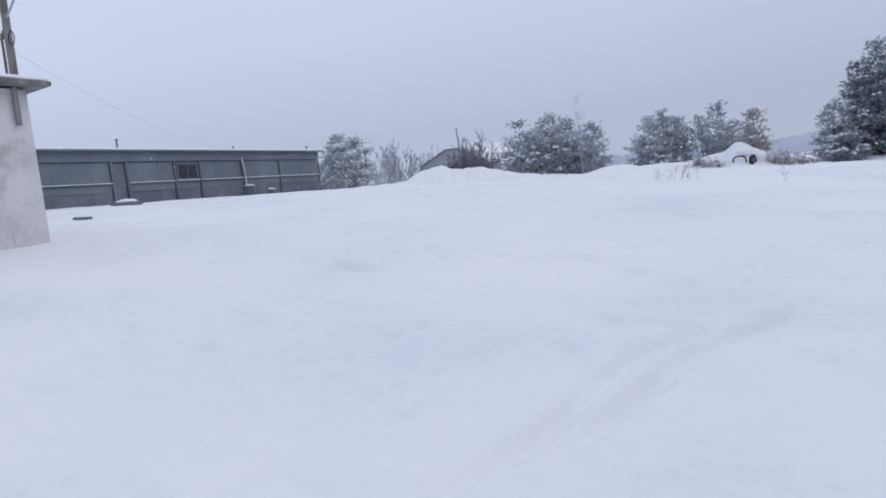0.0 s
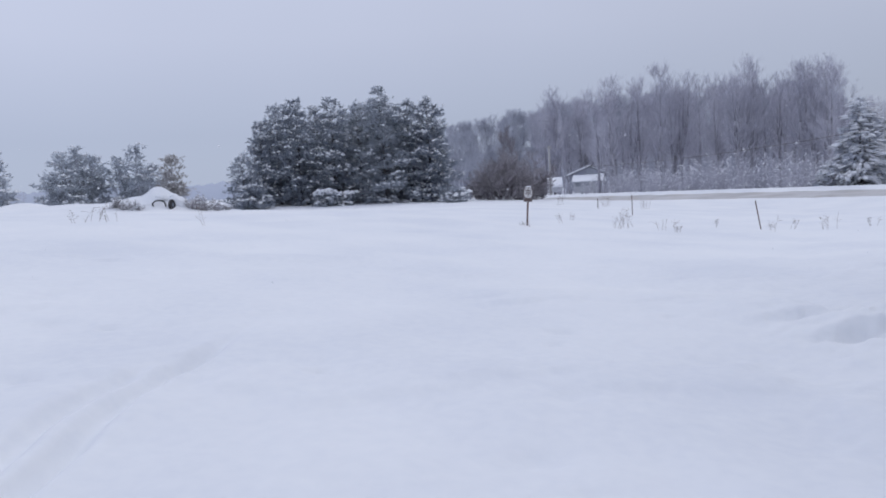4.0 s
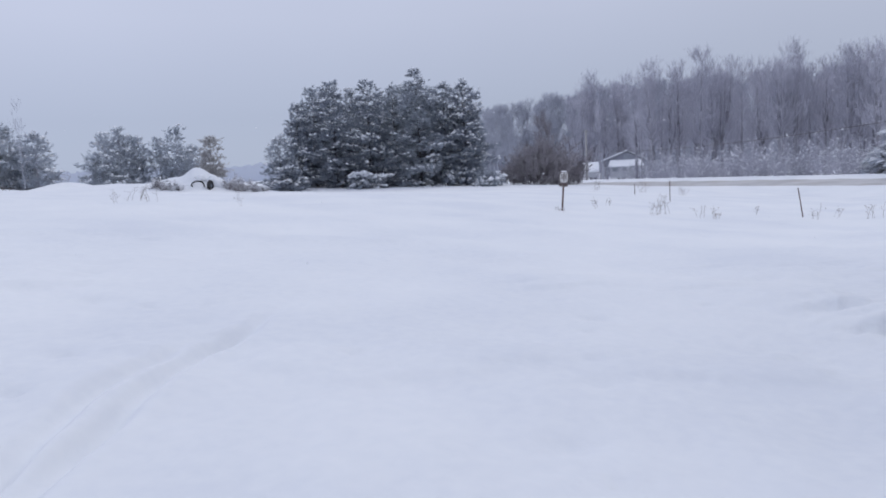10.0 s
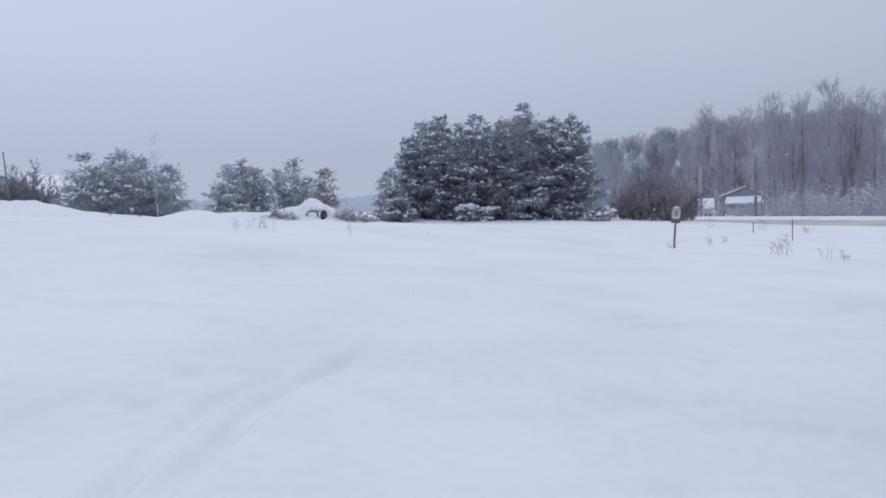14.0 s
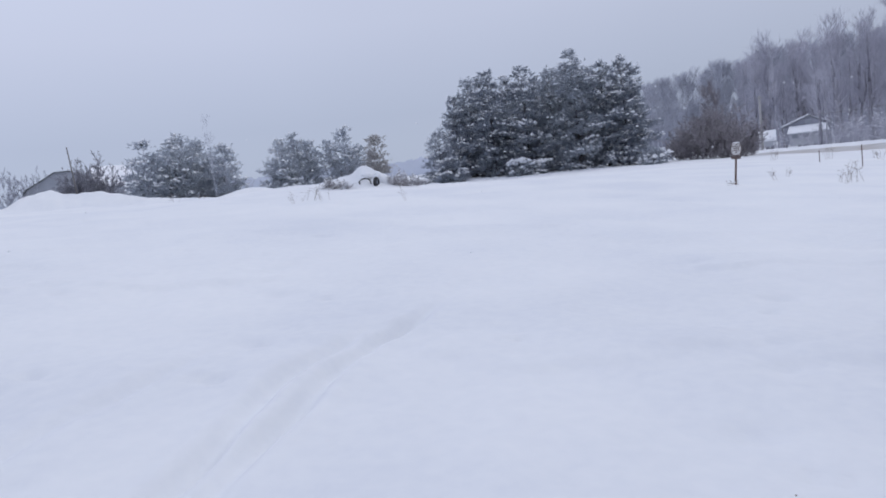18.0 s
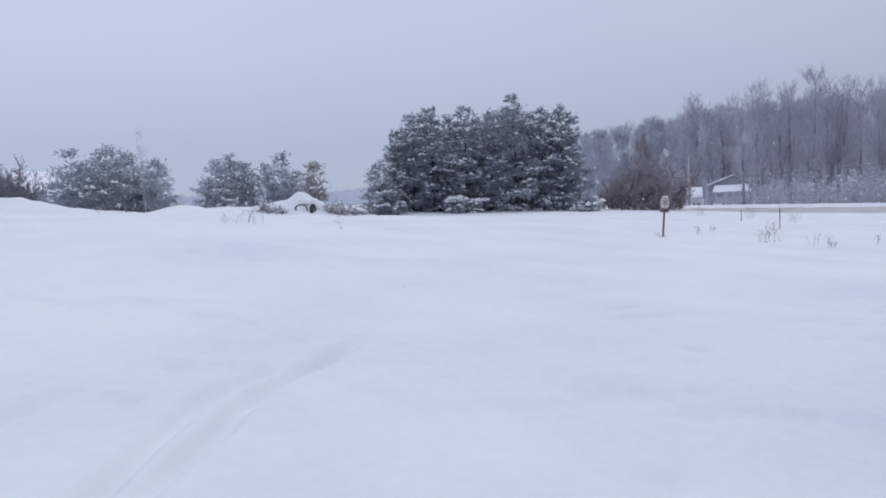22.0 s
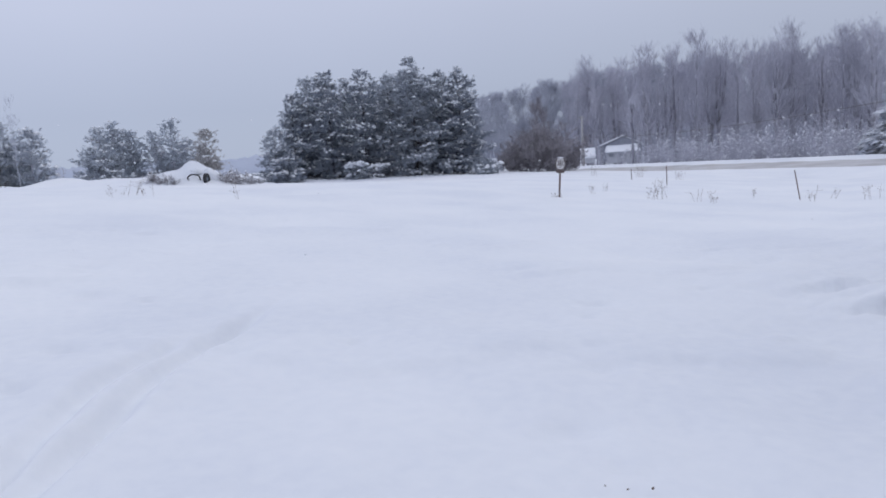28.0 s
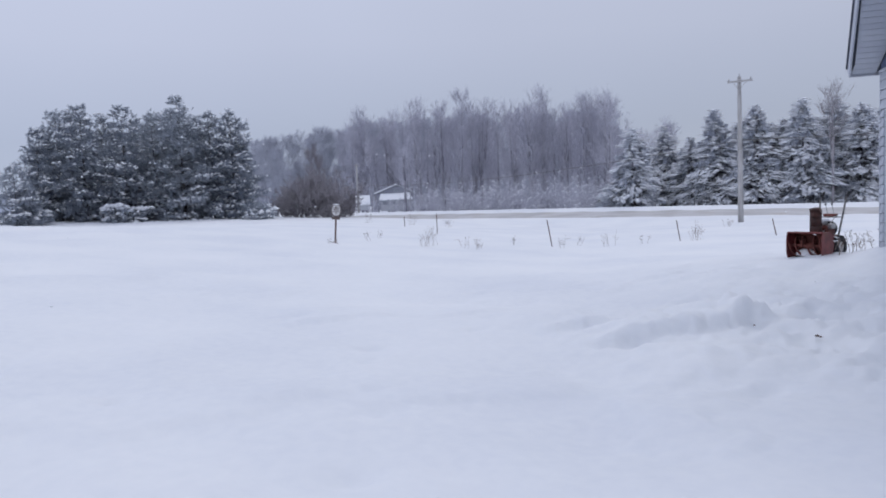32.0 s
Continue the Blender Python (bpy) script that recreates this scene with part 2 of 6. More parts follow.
class Shape:
    """A mesh in the making."""

    def __init__(self):
        self.v, self.f = [], []

    def add(self, verts, faces):
        k = len(self.v)
        self.v += [tuple(p) for p in verts]
        self.f += [tuple(i + k for i in q) for q in faces]
        return self

    def box(self, centre, size, m=None, cut=0.0):
        """A box, its twelve edges chamfered by cut."""
        sx, sy, sz = (s / 2 for s in size)
        c = min(cut, 0.45 * min(size))
        m = m or Matrix.Identity(4)
        cv = Vector(centre)
        if c <= 0:
            vs = [(x, y, z) for x in (-sx, sx) for y in (-sy, sy) for z in (-sz, sz)]
            fs = [(0, 1, 3, 2), (4, 6, 7, 5), (0, 4, 5, 1), (2, 3, 7, 6), (0, 2, 6, 4), (1, 5, 7, 3)]
            return self.add([m @ (cv + Vector(p)) for p in vs], fs)
        bm = bmesh.new()
        bmesh.ops.create_cube(bm, size=1, matrix=Matrix.Diagonal((*size, 1)))
        bmesh.ops.bevel(bm, geom=bm.edges[:], offset=c, segments=2, affect="EDGES", profile=0.6)
        bm.verts.ensure_lookup_table()
        self.add([m @ (cv + v.co) for v in bm.verts], [[v.index for v in q.verts] for q in bm.faces])
        bm.free()
        return self

    def tube(self, a, b, ra, rb=None, n=8, caps=True):
        a, b = Vector(a), Vector(b)
        rb = ra if rb is None else rb
        d = (b - a).normalized()
        u = d.orthogonal().normalized()
        w = d.cross(u)
        ring = [(math.cos(2 * math.pi * i / n), math.sin(2 * math.pi * i / n)) for i in range(n)]
        vs = [a + ra * (u * c + w * s) for c, s in ring] + [b + rb * (u * c + w * s) for c, s in ring]
        fs = [(i, (i + 1) % n, n + (i + 1) % n, n + i) for i in range(n)]
        if caps:
            fs += [tuple(range(n - 1, -1, -1)), tuple(range(n, 2 * n))]
        return self.add(vs, fs)

    def path(self, points, r, n=8):
        for i in range(len(points) - 1):
            ra = r[i] if isinstance(r, (list, tuple)) else r
            rb = r[i + 1] if isinstance(r, (list, tuple)) else r
            self.tube(points[i], points[i + 1], ra, rb, n)
        return self

    def lathe(self, profile, n=24, m=None):
        """profile: (radius, height) pairs turned round z."""
        m = m or Matrix.Identity(4)
        vs = [m @ Vector((r * math.cos(2 * math.pi * i / n), r * math.sin(2 * math.pi * i / n), z)) for r, z in profile for i in range(n)]
        fs = [(k * n + i, k * n + (i + 1) % n, (k + 1) * n + (i + 1) % n, (k + 1) * n + i) for k in range(len(profile) - 1) for i in range(n)]
        return self.add(vs, fs)

    def sheet(self, outline, thick, m=None):
        """A plate: an outline in x and z, given thickness along y."""
        m = m or Matrix.Identity(4)
        n = len(outline)
        vs = [m @ Vector((x, -thick / 2, z)) for x, z in outline] + [m @ Vector((x, thick / 2, z)) for x, z in outline]
        fs = [tuple(range(n)), tuple(range(2 * n - 1, n - 1, -1))] + [(i, n + i, n + (i + 1) % n, (i + 1) % n) for i in range(n)]
        return self.add(vs, fs)

    def blob(self, c, sx, sy, sz, n=10, k=6, lump=0.12, seed=0):
        """A soft lump, flat-bottomed at its centre height."""
        vs, fs = [], []
        for j in range(k + 1):
            th = math.pi / 2 * j / k
            for i in range(n):
                ph = 2 * math.pi * i / n
                p = Vector((math.cos(ph) * math.cos(th), math.sin(ph) * math.cos(th), math.sin(th)))
                w = 1 + lump * noise.noise(p * 2.3 + Vector((seed * 7.1, seed * 3.3, 0)))
                vs.append((c[0] + sx * p.x * w, c[1] + sy * p.y * w, c[2] + sz * p.z * w))
        for j in range(k):
            for i in range(n):
                fs.append((j * n + i, j * n + (i + 1) % n, (j + 1) * n + (i + 1) % n, (j + 1) * n + i))
        return self.add(vs, fs)


def part(name, shape, mat, parent=None, label="", smooth=False):
    """Links a shape as one mesh object, under a thing or a part where one is given."""
    me = bpy.data.meshes.new(name)
    me.from_pydata(shape.v, [], shape.f)
    me.materials.append(mat)
    if smooth:
        me.polygons.foreach_set("use_smooth", [True] * len(me.polygons))
    me.update()
    ob = new(name, me)
    if parent:
        ob.parent = parent
    if label:
        ob["label"] = label
    return ob


def thing(name, m, label, category, group="", kind=""):
    ob = tagged(new(name), label, category, group, kind)
    ob.empty_display_size = 0.2
    ob.matrix_world = m
    return ob


def turned(x, y, z, az):
    """A pose whose y axis points along a bearing."""
    return pose(x, y, z, 0, 0, -az)


# ---- the ground: one sheet of snow ----
def bump2(x, y, cx, cy, along, ra, rb, h):
    """A long soft heap at cx, cy whose long side runs along a bearing."""
    s, c = math.sin(radians(along)), math.cos(radians(along))
    p, q = (x - cx) * s + (y - cy) * c, (x - cx) * c - (y - cy) * s
    return h * np.exp(-((p / ra) ** 2) - (q / rb) ** 2)


LATTICE = np.random.default_rng(11).uniform(-1, 1, (256, 256))


def grain(x, y, f, octaves=3, rough=0.5):
    """Smooth random relief of about f humps a metre."""
    z, amp = np.zeros_like(x), 1.0
    for o in range(octaves):
        px, py = x * f + 17.3 * o, y * f - 9.1 * o
        ix, iy = np.floor(px).astype(int), np.floor(py).astype(int)
        u, v = px - ix, py - iy
        u, v = u * u * (3 - 2 * u), v * v * (3 - 2 * v)
        q = lambda a, b: LATTICE[(ix + a) % 256, (iy + b) % 256]
        z = z + amp * ((q(0, 0) * (1 - u) + q(1, 0) * u) * (1 - v) + (q(0, 1) * (1 - u) + q(1, 1) * u) * v)
        amp, f = amp * rough, f * 2.07
    return z


def scarp(x, y, cx, cy, along, half, h):
    """A drift that grows along its bearing and ends abruptly, steep on its right hand, gentle on the other."""
    s, c = math.sin(radians(along)), math.cos(radians(along))
    p, q = (x - cx) * s + (y - cy) * c, (x - cx) * c - (y - cy) * s
    t = np.clip((p + half) / (0.8 * half), 0, 1)
    end = np.where(p > half, np.exp(-(((p - half) / 0.10) ** 2)), 1.0)
    q = q + 0.08 * grain(x, y, 2.3, 4, 0.7)
    crest = t * t * (3 - 2 * t) + 0.9 * np.exp(-(np.abs((p - half + 0.2) / 0.17) ** 1.5))
    return h * crest * end * np.where(q > 0, np.exp(-(np.abs(q / 0.13) ** 3)), np.exp(-((q / 0.62) ** 2)))


def ridge(x, y, cx, cy, along, ra, rb, h):
    """A drift with steep sides and a flat crown."""
    s, c = math.sin(radians(along)), math.cos(radians(along))
    p, q = (x - cx) * s + (y - cy) * c, (x - cx) * c - (y - cy) * s
    return h * np.exp(-((p / ra) ** 4) - (np.abs(q) / rb) ** 3) * (1 + 0.25 * np.sin(p * 5.3 + 2 * q) * np.cos(q * 7.1 - p))


def lobe(x, y, cx, cy, along, left, right, wide, h, sharp=4):
    """A heap that falls off at its own rate to either end of its bearing."""
    s, c = math.sin(radians(along)), math.cos(radians(along))
    p, q = (x - cx) * s + (y - cy) * c, (x - cx) * c - (y - cy) * s
    return h * np.where(p < 0, np.exp(-(np.abs(p / left) ** sharp)), np.exp(-(np.abs(p / right) ** sharp))) * np.exp(-((q / wide) ** 2))


ROAD_AZ, ROAD_D = 70.0, 47.0


def ground(x, y):
    x, y = np.asarray(x, float), np.asarray(y, float)
    r = np.hypot(x, y)
    u = -x * math.sin(radians(50)) + y * math.cos(radians(50))
    v = x * math.sin(radians(40)) + y * math.cos(radians(40))
    up = 4.0 * np.log1p(np.exp(np.clip(u / 4.0, -30, 30))) - 4.0 * math.log(2.0) * np.exp(-np.abs(u) / 12.0)
    z = 3.0 * (1 - np.exp(-np.maximum(up, 0) / 22.0))
    steep = 1 / (1 + np.exp(-u / 8.0))
    z = z - (0.016 + 0.019 * steep) * np.clip(v, -30, 70)
    # heaps along the far edge of the field
    z = z + bump2(x, y, *polar(-28.5, 41), 62, 4.6, 2.2, 0.42) + lobe(x, y, *polar(-31.9, 40), 60, 1.1, 1.1, 1.6, 0.44) + lobe(x, y, *polar(-29.3, 40), 60, 2.1, 2.6, 1.6, 0.33) + bump2(x, y, *polar(-21, 40), 70, 6, 2.0, 0.22)
    z = z + bump2(x, y, *polar(-13, 34), 78, 3.4, 1.6, 0.46) + bump2(x, y, *polar(-16.9, 38), 78, 1.7, 1.2, 0.66) + lobe(x, y, *polar(-8.5, 31.5), 80, 2.3, 1.05, 1.0, 0.78, 1.7) + lobe(x, y, *polar(-7.4, 31.5), 80, 0.85, 0.75, 0.8, 0.30)
    z = z + bump2(x, y, *polar(-12, 40), 80, 13, 6, -0.38) + bump2(x, y, *polar(-2, 46), 90, 10, 8, -0.50) + bump2(x, y, *polar(-60, 12), -60, 4, 4, 0.24)
    z = z + 0.10 * np.exp(-(((x + 20) / 7) ** 2) - ((y - 34) / 4) ** 2) * grain(x, y, 0.9, 4, 0.6) + 0.07 * np.exp(-(((x + 4.5) / 2.5) ** 2) - ((y - 31) / 1.6) ** 2) * grain(x, y, 1.3, 4, 0.6)
    # the drifts before the garage
    z = z + bump2(x, y, *polar(57, 12.8), 44, 5.2, 4.2, 0.58) + bump2(x, y, 8.9, 4.4, 44, 2.7, 0.4, 0.08) + bump2(x, y, 10.45, 5.85, 44, 0.85, 0.40, 0.20) + bump2(x, y, 8.83, 4.4, 44, 1.2, 0.6, 0.11) + bump2(x, y, 7.1, 2.65, 44, 1.4, 0.7, 0.20)
    z = z + scarp(x, y, 5.52, 5.47, 108, 1.22, 0.175) + scarp(x, y, 4.95, 6.45, 112, 0.5, 0.07)
    z = z + ridge(x, y, 5.0, 6.9, 110, 0.6, 0.3, 0.06) + ridge(x, y, 7.3, 8.3, 100, 1.6, 0.5, 0.06)
    z = z + bump2(x, y, *polar(64, 7.6), 44, 1.5, 0.5, 0.08)
    drift = np.exp(-(((x - 5.9) / 1.3) ** 2) - ((y - 5.5) / 0.8) ** 2)
    lumpy = np.exp(-(((x - 7.4) / 2.2) ** 2) - ((y - 4.4) / 2.2) ** 2)
    z = z + drift * 0.06 * grain(x, y, 2.8, 4, 0.6) + lumpy * 0.085 * grain(x, y, 1.9, 4, 0.65)
    # the road: a packed slope with a ploughed bank beyond it
    d = x * math.sin(radians(ROAD_AZ)) + y * math.cos(radians(ROAD_AZ)) - ROAD_D
    east = 1 / (1 + np.exp(np.clip(-(d + 2) * 1.5, -40, 40)))
    level = -0.72 + 0.20 * np.clip(d / 3.6, 0, 1) + 0.30 * np.clip((d - 3.6) / 1.2, 0, 1) - 0.045 * np.clip(d - 5.2, 0, 28)
    z = z * (1 - east) + level * east
    far = np.clip((r - 160) / 200, 0, 1)
    return z * (1 - far) + 0.5 * far


def g(x, y):
    return float(ground(x, y))


def ruts(x, y):
    """Narrow old tracks with pushed-up edges, and prints half filled by the wind."""
    z = np.zeros_like(x)
    for ax, ay, bx, by, bend, depth, wide in TRACKS:
        dx, dy = bx - ax, by - ay
        ln = math.hypot(dx, dy)
        s = ((x - ax) * dx + (y - ay) * dy) / ln
        q = ((y - ay) * dx - (x - ax) * dy) / ln - bend * 4 * (s / ln) * (1 - s / ln) + 0.03 * np.sin(s * 3.1 + ax)
        on = 1 / (1 + np.exp(np.clip(-s * 5, -40, 40))) / (1 + np.exp(np.clip((s - ln) * 5, -40, 40)))
        on = on * (0.72 + 0.28 * np.sin(s * 4.3 + 3 * ax) * np.sin(s * 1.7 + ay))
        z -= depth * on * np.exp(-((q / wide) ** 2))
        z += 0.10 * depth * on * (np.exp(-(((q - 2.0 * wide) / (0.8 * wide)) ** 2)) + np.exp(-(((q + 2.0 * wide) / (0.8 * wide)) ** 2)))
    for px_, py_, w, dep in PRINTS:
        z -= 1.7 * dep * np.exp(-(((x - px_) / w) ** 2) - ((y - py_) / (w * 0.6)) ** 2)
    return z


PRINTS = [(rng.uniform(-9, 9), rng.uniform(3, 20), rng.uniform(0.10, 0.22), rng.uniform(0.015, 0.04)) for _ in range(70)]
PRINTS += [(-5.4, 6.5, 0.22, 0.06), (-5.1, 6.45, 0.2, 0.05), (-3.2, 4.7, 0.1, 0.04), (-1.9, 4.6, 0.12, 0.05), (-3.3, 4.4, 0.12, 0.03), (-1.85, 5.5, 0.13, 0.04), (0.26, 5.5, 0.1, 0.035), (1.4, 3.2, 0.07, 0.02), (1.55, 3.15, 0.06, 0.02),
           (7.1, 4.72, 0.12, 0.06), (7.2, 4.0, 0.2, 0.06), (6.3, 3.6, 0.18, 0.05), (4.9, 3.7, 0.2, 0.04), (8.0, 3.4, 0.2, 0.06), (7.6, 2.9, 0.22, 0.05), (8.86, 8.34, 0.26, 0.05), (9.29, 7.36, 0.3, 0.06), (9.0, 7.65, 0.22, 0.05), (9.58, 6.58, 0.25, 0.06),
           (6.95, 4.8, 0.13, 0.06), (7.24, 4.54, 0.2, 0.07), (6.26, 4.13, 0.06, 0.07), (5.79, 3.31, 0.12, 0.06), (6.29, 3.47, 0.2, 0.06), (8.4, 4.6, 0.2, 0.06), (8.6, 5.3, 0.16, 0.05), (7.9, 4.2, 0.15, 0.06)]
# both ends, bend, depth and half width of each track
TRACKS = [
    (-1.33, 3.20, -0.52, 6.50, 0.13, 0.135, 0.068), (-1.62, 2.55, -1.16, 5.40, 0.085, 0.12, 0.066), (-2.58, 3.20, -2.22, 5.00, 0.06, 0.10, 0.08),
    (-4.40, 4.15, -3.70, 5.15, 0.03, 0.09, 0.09), (-2.98, 2.45, -3.05, 3.00, 0.0, 0.050, 0.06), (-5.95, 4.80, -5.62, 5.25, 0.0, 0.050, 0.08),
    (-2.40, 2.35, -2.34, 2.85, 0.0, 0.035, 0.05), (-2.72, 2.35, -2.50, 2.65, 0.0, 0.035, 0.05),
]
N_AZ = 880
radii = [0.0]
step = 0.06
while radii[-1] < 2600:
    radii.append(radii[-1] + step)
    step = 0.07 if radii[-1] < 9.2 else 0.10 if radii[-1] < 13 else max(0.2, 0.03 * radii[-1])
    if radii[-1] > 15 and radii[-1] < 75:
        step = min(step, 0.55)
radii = np.array(radii[1:])
aa = np.radians(np.concatenate([np.linspace(-72, 92, 740, endpoint=False), np.linspace(92, 288, N_AZ - 740, endpoint=False)]))     # finer over the open field
gx, gy = radii[:, None] * np.sin(aa)[None, :], radii[:, None] * np.cos(aa)[None, :]
gz = ground(gx, gy)
near = np.exp(-((np.hypot(gx, gy) / 45.0) ** 2))
ripple = np.zeros_like(gz)
for k in range(26):
    lam = 10 ** rng.uniform(-0.35, 0.75)
    th = rng.normal(0.5, 0.5) + (math.pi if k % 2 else 0)
    ripple += 0.0035 * lam ** 0.9 * np.sin((gx * math.cos(th) + gy * math.sin(th)) * 2 * math.pi / lam + rng.uniform(0, 6.3) + 0.9 * np.sin(gx * 0.31 + k) + 0.9 * np.cos(gy * 0.27 - k))
wind = grain(gx * 0.45 + gy * 0.2, gy - 0.3 * gx, 0.9, 4, 0.55)
crust = np.clip(grain(gx * 0.55 - 0.25 * gy, gy * 1.3, 0.75, 4, 0.55) - 0.42, 0, 0.28)       # broken wind crust in patches
gz = gz + ripple * near * 0.8 + ruts(gx, gy) + 0.022 * near * wind + 0.13 * near * crust
verts = np.concatenate([[[0, 0, float(ground(0, 0))]], np.stack([gx, gy, gz], -1).reshape(-1, 3)])
nr = len(radii)
ii = np.arange(nr - 1)[:, None] * N_AZ + 1
jj = np.arange(N_AZ)[None, :]
j2 = (jj + 1) % N_AZ
quads = np.stack([ii + jj, ii + N_AZ + jj, ii + N_AZ + j2, ii + j2], -1).reshape(-1, 4)
me = bpy.data.meshes.new("ground")
me.from_pydata(verts.tolist(), [], quads.tolist() + [[0, 1 + a, 1 + (a + 1) % N_AZ] for a in range(N_AZ)])
me.materials.append(SNOW)
me.polygons.foreach_set("use_smooth", [True] * len(me.polygons))
me.update()
tagged(new("ground", me), "open field of fresh wind-rippled snow", "snow field", kind="structure")
road = Shape()
ca_, sa_ = math.cos(radians(ROAD_AZ)), math.sin(radians(ROAD_AZ))
cuts = [-0.4, 0.0, 0.4, 0.8, 1.3, 1.8, 2.4, 3.0, 3.5, 3.8]
long_ = np.arange(-70, 112, 0.8)
for k, w in enumerate(long_):
    for i, d in enumerate(cuts):
        dd = d + (0.16 * math.sin(w * 0.9) + 0.12 * math.sin(w * 2.3 + 1) if i in (0, len(cuts) - 1) else 0)
        x, y = sa_ * (ROAD_D + dd) - ca_ * w, ca_ * (ROAD_D + dd) + sa_ * w
        road.v.append((x, y, g(x, y) + (-0.05 if i in (0, len(cuts) - 1) else 0.05) + 0.02 * math.sin(w * 1.7 + i)))
nc = len(cuts)
road.f = [(k * nc + i, k * nc + i + 1, (k + 1) * nc + i + 1, (k + 1) * nc + i) for k in range(len(long_) - 1) for i in range(nc - 1)]
tagged(part("road", road, ROAD, smooth=True), "packed greyish-beige snow on the ploughed road", "road", kind="structure")


# ---- trees ----
def spikes(centres, dirs, sizes, width, n, spread=0.8):
    """Tufts of n narrow leaves round each centre, as arrays of triangles."""
    m = len(centres)
    c = np.repeat(centres, n, 0)
    d = np.repeat(dirs, n, 0) + rng.normal(0, spread, (m * n, 3))
    d /= np.linalg.norm(d, axis=1)[:, None] + 1e-9
    s = np.repeat(sizes, n)[:, None] * rng.uniform(0.6, 1.2, (m * n, 1))
    side = np.cross(d, rng.normal(0, 1, (m * n, 3)))
    side /= np.linalg.norm(side, axis=1)[:, None] + 1e-9
    base = c - d * s * 0.25
    tri = np.stack([base + side * s * width, base - side * s * width, c + d * s * 0.9], 1)
    return tri.reshape(-1, 3)


def pats(centres, sizes, dirs=None, slab=1.0, flat=0.45):
    """Small lumps of snow, one at each centre, drawn out along dirs."""
    m = len(centres)
    octa = np.array([(1, 0, 0), (0, 1, 0), (-1, 0, 0), (0, -1, 0), (0, 0, 1), (0, 0, -0.5)], float)
    v = octa[None] * sizes[:, None, None] * np.array([slab, 1, flat]) * rng.uniform(0.6, 1.3, (m, 6, 1))
    a = rng.uniform(0, 6.28, m) if dirs is None else np.arctan2(dirs[:, 1], dirs[:, 0])
    if dirs is not None:
        v[..., 2] += v[..., 0] * np.clip(dirs[:, 2] / (np.hypot(dirs[:, 0], dirs[:, 1]) + 1e-6), -0.8, 0.8)[:, None]
    ca, sa = np.cos(a)[:, None], np.sin(a)[:, None]
    v = np.stack([v[..., 0] * ca - v[..., 1] * sa, v[..., 0] * sa + v[..., 1] * ca, v[..., 2]], -1) + centres[:, None, :]
    tri = np.array([(0, 1, 4), (1, 2, 4), (2, 3, 4), (3, 0, 4), (1, 0, 5), (2, 1, 5), (3, 2, 5), (0, 3, 5)])
    f = (np.arange(m)[:, None, None] * 6 + tri[None]).reshape(-1, 3)
    return v.reshape(-1, 3), f


def raw(name, verts, faces, mat, parent, label="", smooth=False):
    s = Shape()
    s.v, s.f = np.asarray(verts).tolist(), np.asarray(faces).tolist()
    return part(name, s, mat, parent, label, smooth)


def tri_faces(v):
    return np.arange(len(v)).reshape(-1, 3)


